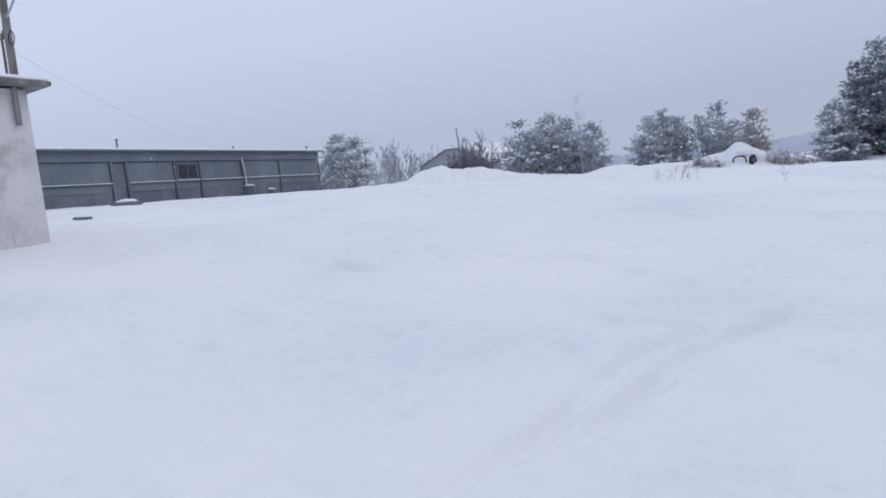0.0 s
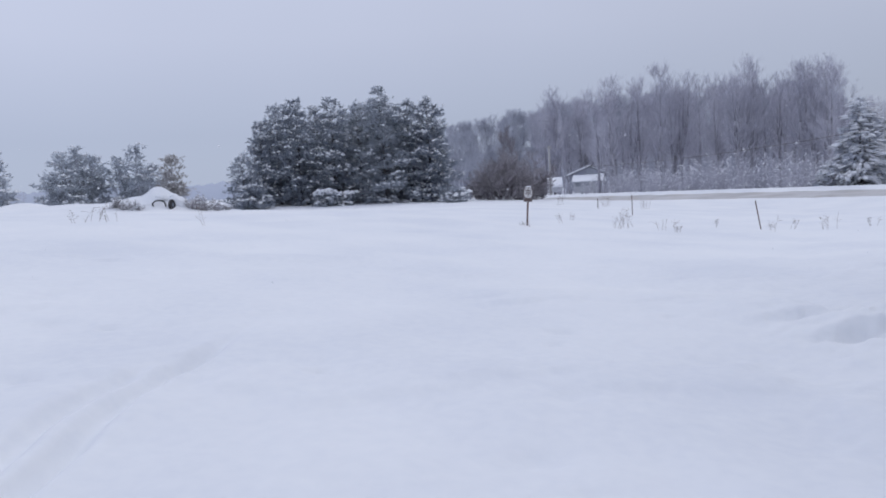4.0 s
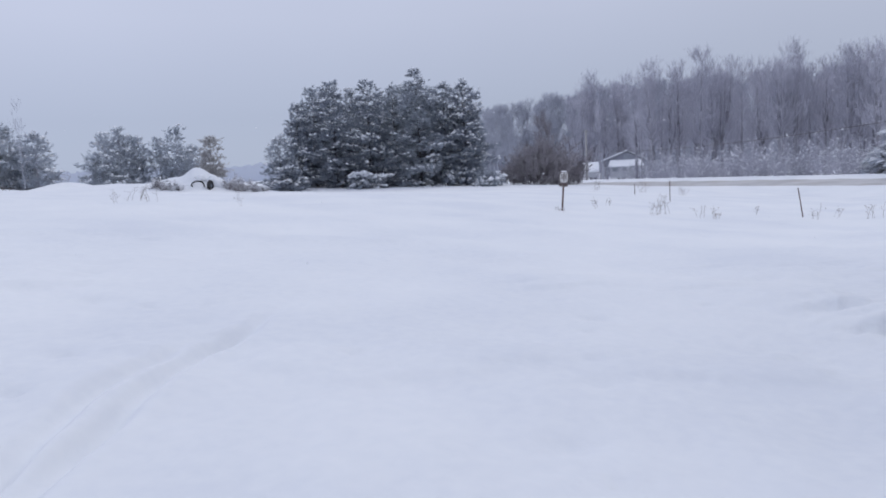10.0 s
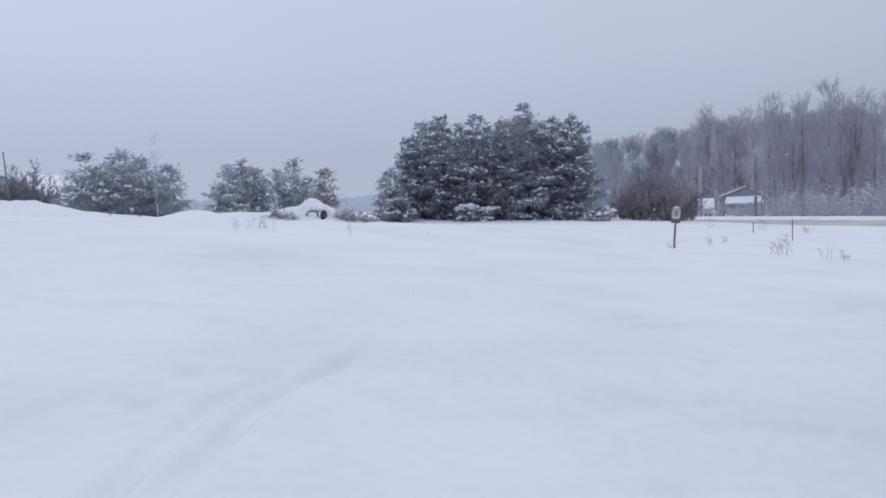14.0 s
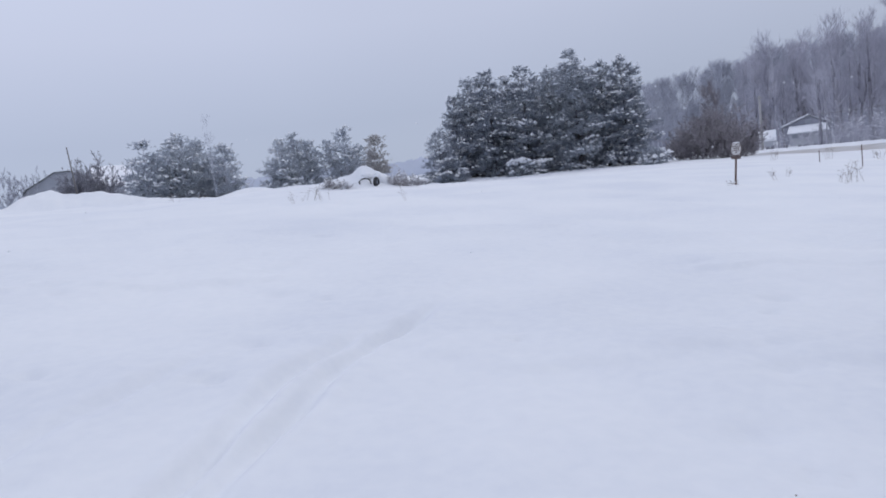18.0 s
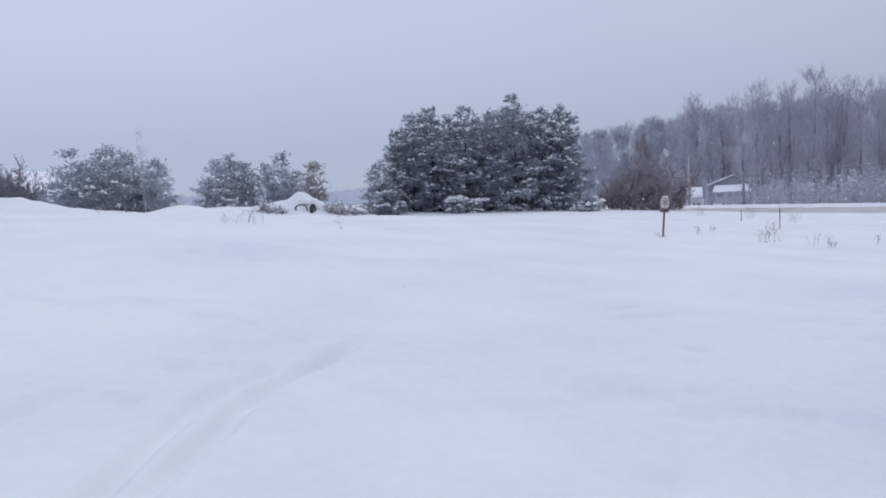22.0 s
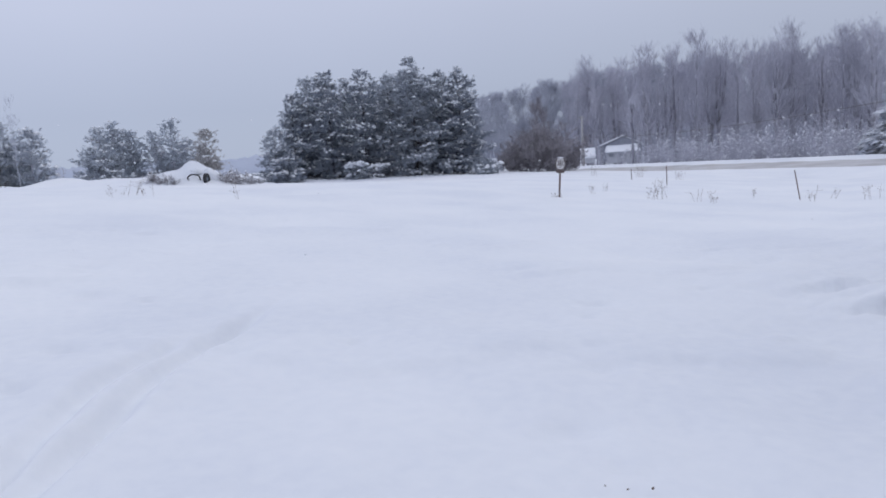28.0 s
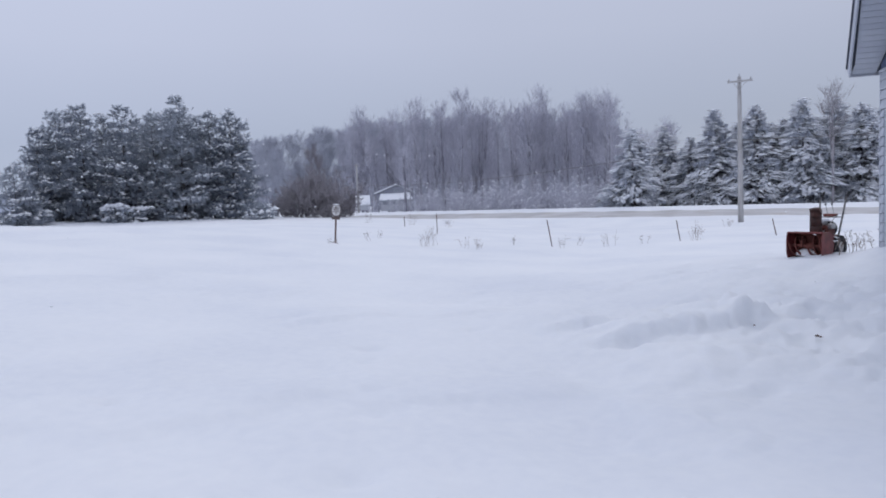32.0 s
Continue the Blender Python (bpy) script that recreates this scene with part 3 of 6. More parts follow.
def conifer(name, m, h, spread, label, category, group="", needle=None, bark=None, droop=0.0, low=0.1, taper=0.8, tuft=0.3, whorl=0.42, load=0.45, lump=0.25, dense=1.0, top=0.12, slab=1.4, pat=1.0, dust=0.5, rise_=0.10):
    """A conifer: tapered trunk with limbs, needles in tufts along uneven boughs, snow lying on them."""
    needle, bark = needle or NEEDLE, bark or BARK
    t = thing(name, m, label, category, group)
    wood = Shape()
    cc, cd, cs, sn, ss, sd = [], [], [], [], [], []
    lean = rng.normal(0, 0.012, 2)
    pts = [(lean[0] * k * h / 6 * (k / 6), lean[1] * k * h / 6 * (k / 6), -0.3 + (h * 0.97 + 0.3) * k / 6) for k in range(7)]
    rad = 0.011 * h + 0.03
    wood.path(pts, [rad * (1 - 0.93 * k / 6) for k in range(7)], 7)
    z = low * h
    ph = rng.uniform(0, 6)
    while z < h * 0.985:
        q = max(0.0, (z / h - low) / (1 - low))
        prof = max(top * (1 - q) + 0.03, (1 - q) ** taper * min(1.0, 0.62 + 1.6 * q))
        nb = int(rng.integers(5, 8))
        off = rng.uniform(0, 6.28)
        for b in range(nb):
            a = off + b * 6.283 / nb + rng.normal(0, 0.25)
            ln = spread * prof * (1 + 1.6 * lump * noise.noise(Vector((math.cos(a) * 1.3 + ph, math.sin(a) * 1.3, z * 0.55 + ph))) + rng.normal(0, 0.13))
            ln = max(ln, 0.25)
            rise = 0.35 * (1 - droop) * (0.5 + q) - droop * (1 - 0.6 * q)
            tip = np.array([math.cos(a) * ln, math.sin(a) * ln, rise * ln * 0.8])
            mid_ = np.array([math.cos(a) * ln * 0.55, math.sin(a) * ln * 0.55, rise * ln * 0.35 + 0.03 * ln])
            base = np.array([lean[0] * z * z / h, lean[1] * z * z / h, z])
            if ln > 0.6:
                wood.path([base, base + mid_, base + tip], [0.006 * h * (1 - q) + 0.015, 0.02, 0.008], 3)
            k = max(4, int(dense * ln / tuft * 5.2))
            f = np.sort(rng.uniform(0.18, 1.0, k)) ** 0.75
            p = base + np.where(f[:, None] < 0.55, mid_ * (f[:, None] / 0.55), mid_ + (tip - mid_) * ((f[:, None] - 0.55) / 0.45))
            side = np.array([-math.sin(a), math.cos(a), 0])
            fan = rng.normal(0, 0.17, (k, 1)) * ln * (1.15 - 0.5 * f[:, None])
            p = p + side * fan + np.stack([np.zeros(k), np.zeros(k), rng.normal(0, rise_, k) - droop * 0.35 * np.abs(fan[:, 0])], -1)
            d = np.array([math.cos(a), math.sin(a), 0.35 - 0.6 * droop]) + side * np.sign(fan) * 0.5
            cc.append(p)
            cd.append(d)
            cs.append(tuft * rng.uniform(0.7, 1.3, k))
            patch = max(0.05, min(2.0, 0.85 + 3.2 * noise.noise(Vector((math.cos(a) * 1.7 + 9 * ph, math.sin(a) * 1.7, z * 1.5)))))
            lo = rng.uniform(0, 1, k) < load * (0.4 + 0.6 * f) * patch
            du = rng.uniform(0, 1, k) < dust
            sn.append(p[du] + d[du] * tuft * 0.3 + np.array([0, 0, tuft * 0.3]))
            ss.append(tuft * rng.uniform(0.10, 0.26, int(du.sum())))
            sd.append(np.repeat([(tip - mid_ * 0.3)], int(du.sum()), 0))
            sn.append(p[lo] + np.array([0, 0, tuft * 0.22]))
            ss.append(pat * tuft * rng.uniform(0.25, 0.7, int(lo.sum())))
            sd.append(np.repeat([(tip - mid_ * 0.3)], int(lo.sum()), 0))
        z += whorl * rng.uniform(0.7, 1.25) * (1.0 if q < 0.8 else 0.7)
    part("trunk", wood, bark, t, smooth=True)
    cc, cd, cs = np.concatenate(cc), np.concatenate(cd), np.concatenate(cs)
    v = spikes(cc, cd, cs, 0.20, 6)
    tagged(raw("crown", v, tri_faces(v), needle, t), kind="stuff")
    sv, sf = pats(np.concatenate(sn), np.concatenate(ss), np.concatenate(sd), slab)
    tagged(raw("snow_load", sv, sf, SNOW_LOAD, t, "fresh snow lying on the boughs", True), kind="stuff")
    return t


def prisms(ends, rads):
    """Three-sided tapered twigs from rows of both ends and both radii."""
    a, b = ends[:, :3], ends[:, 3:]
    d = b - a
    u = np.cross(d, rng.normal(0, 1, d.shape))
    u /= np.linalg.norm(u, axis=1)[:, None] + 1e-9
    w = np.cross(d / (np.linalg.norm(d, axis=1)[:, None] + 1e-9), u)
    ring = [u, -0.5 * u + 0.87 * w, -0.5 * u - 0.87 * w]
    v = np.stack([a + rads[:, :1] * q for q in ring] + [b + rads[:, 1:] * q for q in ring], 1)
    f = np.array([(0, 1, 4, 3), (1, 2, 5, 4), (2, 0, 3, 5)])
    return v.reshape(-1, 3), (np.arange(len(a))[:, None, None] * 6 + f[None]).reshape(-1, 4)


def bare_tree(name, m, h, label, category, group="", mat=None, bark=None, levels=4, girth=0.016, spread=0.5, first=0.25, kids=7, twig=0.02, stems=1, frost=0.0, lift=0.15, wob=0.10, jit=0.03, up=0.06):
    """A leafless tree or shrub: tapered stems that fork into limbs and fine twigs."""
    t = thing(name, m, label, category, group)
    thick, fine, fr = Shape(), [[], []], []

    def sprig(a, b, ra, rb):
        fine[0].append((*a, *b))
        fine[1].append((ra, rb))

    def grow(p, d, ln, r, lev):
        n = 3 if lev < 2 else 2
        a = p
        for i in range(n):
            d = d + rng.normal(0, wob + jit * lev, 3) + np.array([0, 0, up if lev else 0.0])
            d = d / np.linalg.norm(d)
            b = a + d * ln / n
            ra, rb = r * (1 - 0.75 * i / n), r * (1 - 0.75 * (i + 1) / n)
            if lev < 1:
                thick.tube(a, b, ra, rb, 6)
            else:
                sprig(a, b, max(ra, twig), max(rb, twig * 0.6))
            if frost and lev >= 2 and rng.uniform() < frost:
                fr.append((*((a + b) / 2), *d))
            if lev < levels - 1:
                lo = first if lev == 0 else 0.15
                for _ in range(max(1, round(kids / n * (1.0 if lev == 0 else 0.62)))):
                    f = (i + rng.uniform(0, 1)) / n
                    if f < lo:
                        continue
                    side = rng.normal(0, 1, 3)
                    side -= d * (side @ d)
                    side /= np.linalg.norm(side) + 1e-9
                    q = a + (b - a) * rng.uniform(0, 1)
                    grow(q, d * (1 - spread) + side * spread + np.array([0, 0, lift]), ln * (0.50 if lev == 0 else 0.5) * (1.12 - 0.85 * f) * rng.uniform(0.7, 1.2), ra * 0.45, lev + 1)
            a = b

    for s in range(stems):
        d = np.array([0, 0, 1.0]) + (rng.normal(0, 0.38, 3) * np.array([1, 1, 0]) if stems > 1 else rng.normal(0, 0.03, 3))
        grow(np.array([0, 0, -0.15]) + (rng.normal(0, 0.12 * min(h, 3), 3) * np.array([1, 1, 0]) if stems > 1 else 0), d / np.linalg.norm(d), h * (rng.uniform(0.7, 1.05) if stems > 1 else 1), girth * h / max(1, stems ** 0.5), 0)
    tr = part("trunk", thick, bark or mat or TWIG, t, smooth=True)
    if stems > 1:
        tagged(tr, kind="stuff")
    tagged(raw("crown", *prisms(np.array(fine[0]), np.array(fine[1])), mat or TWIG, t), kind="stuff")
    if fr:
        fr = np.array(fr)
        sv, sf = pats(fr[:, :3] + np.array([0, 0, 0.03]), rng.uniform(0.04, 0.085, len(fr)) * (1 if h > 2 else 0.5), fr[:, 3:] * np.array([1, 1, 0.5]), 2.6, 0.5)
        tagged(raw("snow_load", sv, sf, SNOW_LOAD, t, "clots of snow caught in the twigs", True), kind="stuff")
    return t


def hardwood(name, m, h, label, group, mat, bark=None, limbs=50, wide=0.17, twig=0.008, low=0.20, girth=0.0105, forks=2, brushes=8):
    """A tall leafless tree: straight stems, ascending limbs ending on an oval crown, brushes of fine upright twigs."""
    t = thing(name, m, label, "bare tree", group)
    stem = Shape()
    ends, rads = [], []
    tops = []
    for k in range(forks):
        dx, dy = rng.normal(0, 0.035 * h, 2) if k else (0.0, 0.0)
        z0 = 0.0 if not k else h * rng.uniform(0.18, 0.4)
        hh = h * (0.96 if not k else rng.uniform(0.80, 0.93))
        pts = [np.array([dx * f ** 0.7 + rng.normal(0, 0.006 * h) * (0 < f), dy * f ** 0.7 + rng.normal(0, 0.006 * h) * (0 < f), z0 + (hh - z0) * f - (0.3 if not k else 0)]) for f in (0, 0.2, 0.4, 0.6, 0.8, 1.0)]
        stem.path(pts, [girth * h * (0.8 if k else 1) * (1 - 0.93 * f) for f in (0, 0.2, 0.4, 0.6, 0.8, 1.0)], 6)
        tops.append(pts)
    for _ in range(limbs):
        pts = tops[int(rng.integers(0, forks))]
        f = low + (0.985 - low) * rng.uniform(0, 1) ** 0.85
        z = f * h
        zs = [p[2] for p in pts]
        a = np.array([np.interp(z, zs, [p[c] for p in pts]) for c in range(3)])
        th = rng.uniform(0, 6.283)
        ln = h * (0.10 + 0.20 * (1 - f)) * rng.uniform(0.6, 1.15)
        out = min(ln * rng.uniform(0.35, 0.75), wide * h * math.sqrt(max(0.06, 1 - ((f - 0.45) / 0.58) ** 2)))
        b = a + np.array([math.cos(th) * out, math.sin(th) * out, math.sqrt(max(ln * ln - out * out, 0.2 * ln * ln))])
        b[2] = min(b[2], h * (1.0 + rng.normal(0, 0.012)))
        bow = np.array([math.cos(th), math.sin(th), -0.4]) * 0.08 * ln
        mid_ = (a + b) / 2 + bow
        rl = max(twig * 2.0, girth * h * 0.36 * (1.1 - f))
        ends += [(*a, *mid_), (*mid_, *b)]
        rads += [(rl, rl * 0.7), (rl * 0.7, twig * 0.8)]
        for _ in range(brushes):
            u = rng.uniform(0.15, 1.0)
            p = a * (1 - u) ** 2 + 2 * mid_ * u * (1 - u) + b * u * u
            d = (b - mid_) / np.linalg.norm(b - mid_) * 0.6 + rng.normal(0, 0.42, 3) + np.array([0, 0, 0.42])
            d *= h * rng.uniform(0.05, 0.10) / np.linalg.norm(d)
            e = p + d
            ends.append((*p, *e))
            rads.append((twig, twig * 0.7))
            for _ in range(7):
                w = rng.uniform(0.2, 1.0)
                q = p + d * w
                dd = d / np.linalg.norm(d) * 0.7 + rng.normal(0, 0.40, 3) + np.array([0, 0, 0.35])
                dd *= h * rng.uniform(0.025, 0.055) / np.linalg.norm(dd)
                ends.append((*q, *(q + dd)))
                rads.append((twig * 0.8, twig * 0.5))
    part("trunk", stem, bark or mat, t, smooth=True)
    tagged(raw("crown", *prisms(np.array(ends), np.array(rads)), mat, t), kind="stuff")
    return t


def spot(az, r, dz=0.0, yaw=0.0):
    x, y = polar(az, r)
    return pose(x, y, g(x, y) + dz, 0, 0, yaw)


def pine(name, m, h, spread, label, category, group="", needle=None, bark=None, low=0.12, load=0.5, dust=0.25, taper=0.95, tuft=0.23, whorl=0.42, gap=0.46, snow=1.0, full=0.75):
    """A pine: forked boughs that end in rounded clumps of needles with gaps between them; snow lies on some clumps."""
    t = thing(name, m, label, category, group)
    wood = Shape()
    lean = rng.normal(0, 0.012, 2)
    rad = 0.010 * h + 0.03
    pts = [(lean[0] * k * h / 6 * (k / 6), lean[1] * k * h / 6 * (k / 6), -0.3 + (h * 0.97 + 0.3) * k / 6) for k in range(7)]
    wood.path(pts, [rad * (1 - 0.93 * k / 6) for k in range(7)], 7)
    ph = rng.uniform(0, 60)
    clump, size, aim = [], [], []
    z = low * h
    while z < h * 0.97:
        q = max(0.0, (z / h - low) / (1 - low))
        prof = min(1.0, full + 1.3 * q) * max(0.0, 1 - q ** 1.35) ** taper + 0.04
        nb = int(rng.integers(4, 7)) if q < 0.9 else 4
        off = rng.uniform(0, 6.28)
        for b in range(nb):
            a = off + b * 6.283 / nb + rng.normal(0, 0.25)
            wave = noise.noise(Vector((math.cos(a) * 1.1 + ph, math.sin(a) * 1.1, z * 0.45 + ph)))
            ln = max(0.2, spread * prof * (1 + 0.95 * wave + rng.normal(0, 0.18)))
            rise = 0.05 + 0.55 * q + rng.normal(0, 0.08)
            out = np.array([math.cos(a), math.sin(a), 0.0])
            base = np.array([lean[0] * z * z / h, lean[1] * z * z / h, min(h * 0.96, max(0.05, z + rng.normal(0, 0.13)))])
            end = base + out * ln + np.array([0, 0, rise * ln])
            if ln > 0.5:
                wood.path([base, base + (end - base) * 0.5 + np.array([0, 0, -0.05 * ln]), end], [0.005 * h * (1 - q) + 0.012, 0.02, 0.008], 3)
            side = np.array([-math.sin(a), math.cos(a), 0])
            n = max(1, int(ln / gap + 0.5))
            for i in range(n):
                f = 1 - (i + rng.uniform(-0.2, 0.2)) / (n + 0.6)
                for sgn in ((0,) if i == 0 else (-1, 1)):
                    fan = sgn * (1 - f) * ln * rng.uniform(0.35, 0.75)
                    clump.append(base + (end - base) * f + side * fan + np.array([0, 0, rng.normal(0, 0.06)]))
                    size.append(rng.uniform(0.75, 1.25) * (0.8 if q > 0.85 else 1.0))
                    aim.append(out * (0.8 if i == 0 else 0.4) + side * 0.5 * sgn + np.array([0, 0, 0.5]))
        z += whorl * rng.uniform(0.7, 1.3) * (1.0 if q < 0.8 else 0.75)
    clump.append(np.array([lean[0] * h, lean[1] * h, h * 0.97]))
    size.append(0.7)
    aim.append(np.array([0, 0, 1.0]))
    clump, size, aim = np.array(clump), np.array(size), np.array(aim)
    part("trunk", wood, bark or BARK, t, smooth=True)
    k = 8
    cc = np.repeat(clump, k, 0) + rng.normal(0, 1, (len(clump) * k, 3)) * np.repeat(size, k)[:, None] * np.array([0.19, 0.19, 0.11])
    dd = np.repeat(aim, k, 0) + (cc - np.repeat(clump, k, 0)) * 2.5
    v = spikes(cc, dd, tuft * rng.uniform(0.7, 1.3, len(cc)), 0.13, 7, 0.7)
    tagged(raw("crown", v, tri_faces(v), needle or NEEDLE, t), kind="stuff")
    patch = np.array([noise.noise(Vector((p[0] * 0.55 + ph, p[1] * 0.55, p[2] * 0.6 + ph))) + 0.5 * noise.noise(Vector((p[0] * 1.6, p[1] * 1.6 + ph, p[2] * 1.6))) for p in clump])
    sits = rng.uniform(0, 1, len(clump)) < load * np.clip(0.50 + 1.9 * patch, 0.08, 1.6)
    on, sz = clump[sits], size[sits]
    k = 4
    lumps = np.repeat(on, k, 0) + rng.normal(0, 1, (len(on) * k, 3)) * np.repeat(sz, k)[:, None] * np.array([0.15, 0.15, 0.05]) + np.repeat(aim[sits], k, 0) * 0.06 + np.array([0, 0, 0.17])
    big = snow * np.repeat(sz, k) * rng.uniform(0.06, 0.17, len(lumps))
    fine = cc[rng.uniform(0, 1, len(cc)) < dust] + np.array([0, 0, 0.07])
    sv, sf = pats(np.concatenate([lumps, fine]), np.concatenate([big, rng.uniform(0.018, 0.045, len(fine))]), None, 1.15, 0.65)
    tagged(raw("snow_load", sv, sf, SNOW_LOAD, t, "fresh snow lying on the boughs", True), kind="stuff")
    return t


def rise_to(az, r, el):
    """Height of a thing at a bearing and distance whose top stands at an elevation over the eye."""
    return EYE + r * math.tan(radians(el)) - g(*polar(az, r)) + 0.1


# the dark grove at the far edge of the field: bearing, distance, elevation of the top, spread
for az, r, el, sp in ((-2.2, 52, 3.1, 1.25), (-0.7, 55, 5.5, 1.4), (0.6, 56, 6.8, 1.6), (2.15, 54, 7.3, 1.9), (3.4, 57, 6.6, 1.8), (4.8, 54, 7.2, 2.0), (6.9, 55, 6.8, 2.0), (8.8, 53.5, 7.85, 2.3), (10.9, 55, 6.75, 2.0), (12.45, 54, 6.95, 1.95),
                      (1.3, 59, 5.9, 2.0), (5.8, 59, 6.3, 2.0), (9.9, 59, 6.4, 2.0), (-0.1, 58, 4.6, 1.7), (13.2, 56.5, 4.7, 1.05), (7.8, 57.5, 6.9, 2.0)):
    pine("pine_tree", spot(az, r, -0.1), rise_to(az, r, el), sp, "dark green pine with snow-dusted boughs in a dense grove", "pine tree", "pines of the grove", low=0.045, load=0.85, dust=0.35)
for az, r, h, sp in ((4.1, 51.5, 1.0, 0.9), (5.2, 52, 0.8, 0.8), (-1.6, 51, 1.5, 1.1), (13.9, 51, 1.0, 0.8), (14.6, 53, 0.7, 0.7)):
    pine("pine_sapling", spot(az, r, -0.1), h, sp, "low snow-buried pine sapling at the foot of the grove", "pine tree", "saplings of the grove", low=0.04, load=1.1, dust=0.5, whorl=0.24, snow=1.5)
# smaller pines along the heaps, their needles coloured pale for haze
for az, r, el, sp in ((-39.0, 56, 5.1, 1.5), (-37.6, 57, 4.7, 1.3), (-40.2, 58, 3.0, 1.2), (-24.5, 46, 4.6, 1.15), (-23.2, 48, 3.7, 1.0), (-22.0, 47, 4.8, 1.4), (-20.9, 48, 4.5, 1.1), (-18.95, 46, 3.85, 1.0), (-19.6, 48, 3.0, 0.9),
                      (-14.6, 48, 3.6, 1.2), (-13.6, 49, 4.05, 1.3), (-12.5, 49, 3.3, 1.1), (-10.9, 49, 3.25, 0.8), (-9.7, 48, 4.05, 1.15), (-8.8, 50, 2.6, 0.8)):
    pine("pine_tree", spot(az, r, -0.1), rise_to(az, r, el), sp, "haze-pale grey-green pine beyond the snow heaps", "pine tree", "frosted pines", needle=NEEDLE_FAR, bark=TWIG, low=0.06, load=0.5, dust=0.3, tuft=0.20, whorl=0.34, gap=0.40, full=0.8)
pine("browned_pine", spot(-7.3, 47), rise_to(-7.3, 47, 3.2), 0.95, "browned young pine beside the haze-pale pines", "pine tree", needle=NEEDLE_BROWN, bark=TWIG, low=0.04, load=0.05, dust=0.1, tuft=0.20, whorl=0.28, gap=0.32, full=0.9)
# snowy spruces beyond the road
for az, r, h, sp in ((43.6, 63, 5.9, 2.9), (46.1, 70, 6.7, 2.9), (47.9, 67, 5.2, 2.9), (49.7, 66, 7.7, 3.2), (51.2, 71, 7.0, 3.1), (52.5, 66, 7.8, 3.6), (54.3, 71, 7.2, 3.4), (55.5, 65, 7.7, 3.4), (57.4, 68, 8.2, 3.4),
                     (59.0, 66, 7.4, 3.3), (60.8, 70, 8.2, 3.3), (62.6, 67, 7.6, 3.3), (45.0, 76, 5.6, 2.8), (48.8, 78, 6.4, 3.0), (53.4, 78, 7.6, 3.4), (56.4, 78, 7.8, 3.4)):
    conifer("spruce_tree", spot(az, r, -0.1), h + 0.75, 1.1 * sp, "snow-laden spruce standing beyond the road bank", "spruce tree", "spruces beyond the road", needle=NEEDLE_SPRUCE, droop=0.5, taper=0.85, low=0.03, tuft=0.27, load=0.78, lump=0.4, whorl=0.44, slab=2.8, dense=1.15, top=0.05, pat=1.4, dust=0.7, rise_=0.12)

# bare woods: a few models, copied; the skyline rises and dips from crown to crown
SKYLINE = ((12, 4.8), (15.7, 4.9), (19.3, 5.7), (22.5, 6.1), (24.3, 6.2), (26.0, 5.5), (27.0, 6.8), (28.1, 6.3), (30.2, 7.3), (32.3, 6.7), (33.3, 5.9), (34.6, 6.3), (36.4, 7.05), (37.7, 5.5), (39.9, 6.6), (41.2, 5.7), (41.9, 6.4), (43, 4.4), (46, 4.5), (62, 4.6))
CROWNS = ((22.6, 92, 6.2), (24.3, 94, 6.2), (26.9, 88, 6.8), (28.8, 90, 6.6), (30.3, 84, 7.35), (31.8, 86, 6.8), (34.4, 88, 6.2), (35.9, 82, 6.9), (36.7, 84, 7.1), (38.6, 88, 6.0), (39.8, 82, 6.65), (40.7, 84, 6.3), (41.85, 80, 6.6), (45.9, 92, 4.6))


def skyline(az):
    return float(np.interp(az, [p[0] for p in SKYLINE], [p[1] for p in SKYLINE]))


tall_h = (12.5, 11.7, 12.9, 11.3, 12.1, 12.4)
tall = [hardwood("bare_tree", spot(27 + 3.1 * i, 92 + 3 * (i % 3)), hh, "tall leafless hardwood with haze-pale grey-brown twigs", "bare woods beyond the road", TWIG, bark=BARK_FAR, wide=ww, forks=ff, brushes=nb, limbs=nl, girth=0.012)
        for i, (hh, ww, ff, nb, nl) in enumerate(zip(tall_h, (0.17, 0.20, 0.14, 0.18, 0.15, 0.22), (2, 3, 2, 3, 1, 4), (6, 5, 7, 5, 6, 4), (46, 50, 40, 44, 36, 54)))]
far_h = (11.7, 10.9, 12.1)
far_tall = [hardwood("bare_tree", spot(16 + 2.5 * i, 135), hh, "leafless tree with the mist in its pale colour", "misty woods", TWIG_FAR, wide=0.20, twig=0.012, brushes=6)
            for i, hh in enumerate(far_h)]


def plant(model, high, az, r, el, wide):
    x, y = polar(az, r)
    s = rise_to(az, r, el) / high
    c = copy_thing(model, pose(x, y, g(x, y), rng.normal(0, 1.5), rng.normal(0, 1.5), rng.uniform(0, 360)))
    c.scale = (s * wide, s * wide, s)


for i, (az, r, el) in enumerate(CROWNS):
    r = r + 22 if 21.2 < az < 26.4 else r
    plant(tall[i % 6], tall_h[i % 6], az, r, el, rng.uniform(1.05, 1.3))
    for k in range(2):
        j = int(rng.integers(0, 6))
        plant(tall[j], tall_h[j], az + rng.normal(0, 0.45), r + rng.uniform(1, 6), el * rng.uniform(0.84, 0.97), rng.uniform(1.0, 1.25))
for i in range(46):
    az = 21.0 + 0.54 * i + rng.normal(0, 0.25)
    j = int(rng.integers(0, 6))
    plant(tall[j], tall_h[j], az, rng.uniform(114, 124) if 21.2 < az < 26.4 else rng.uniform(92, 118), skyline(az) * rng.uniform(0.62, 0.88), rng.uniform(0.95, 1.25))
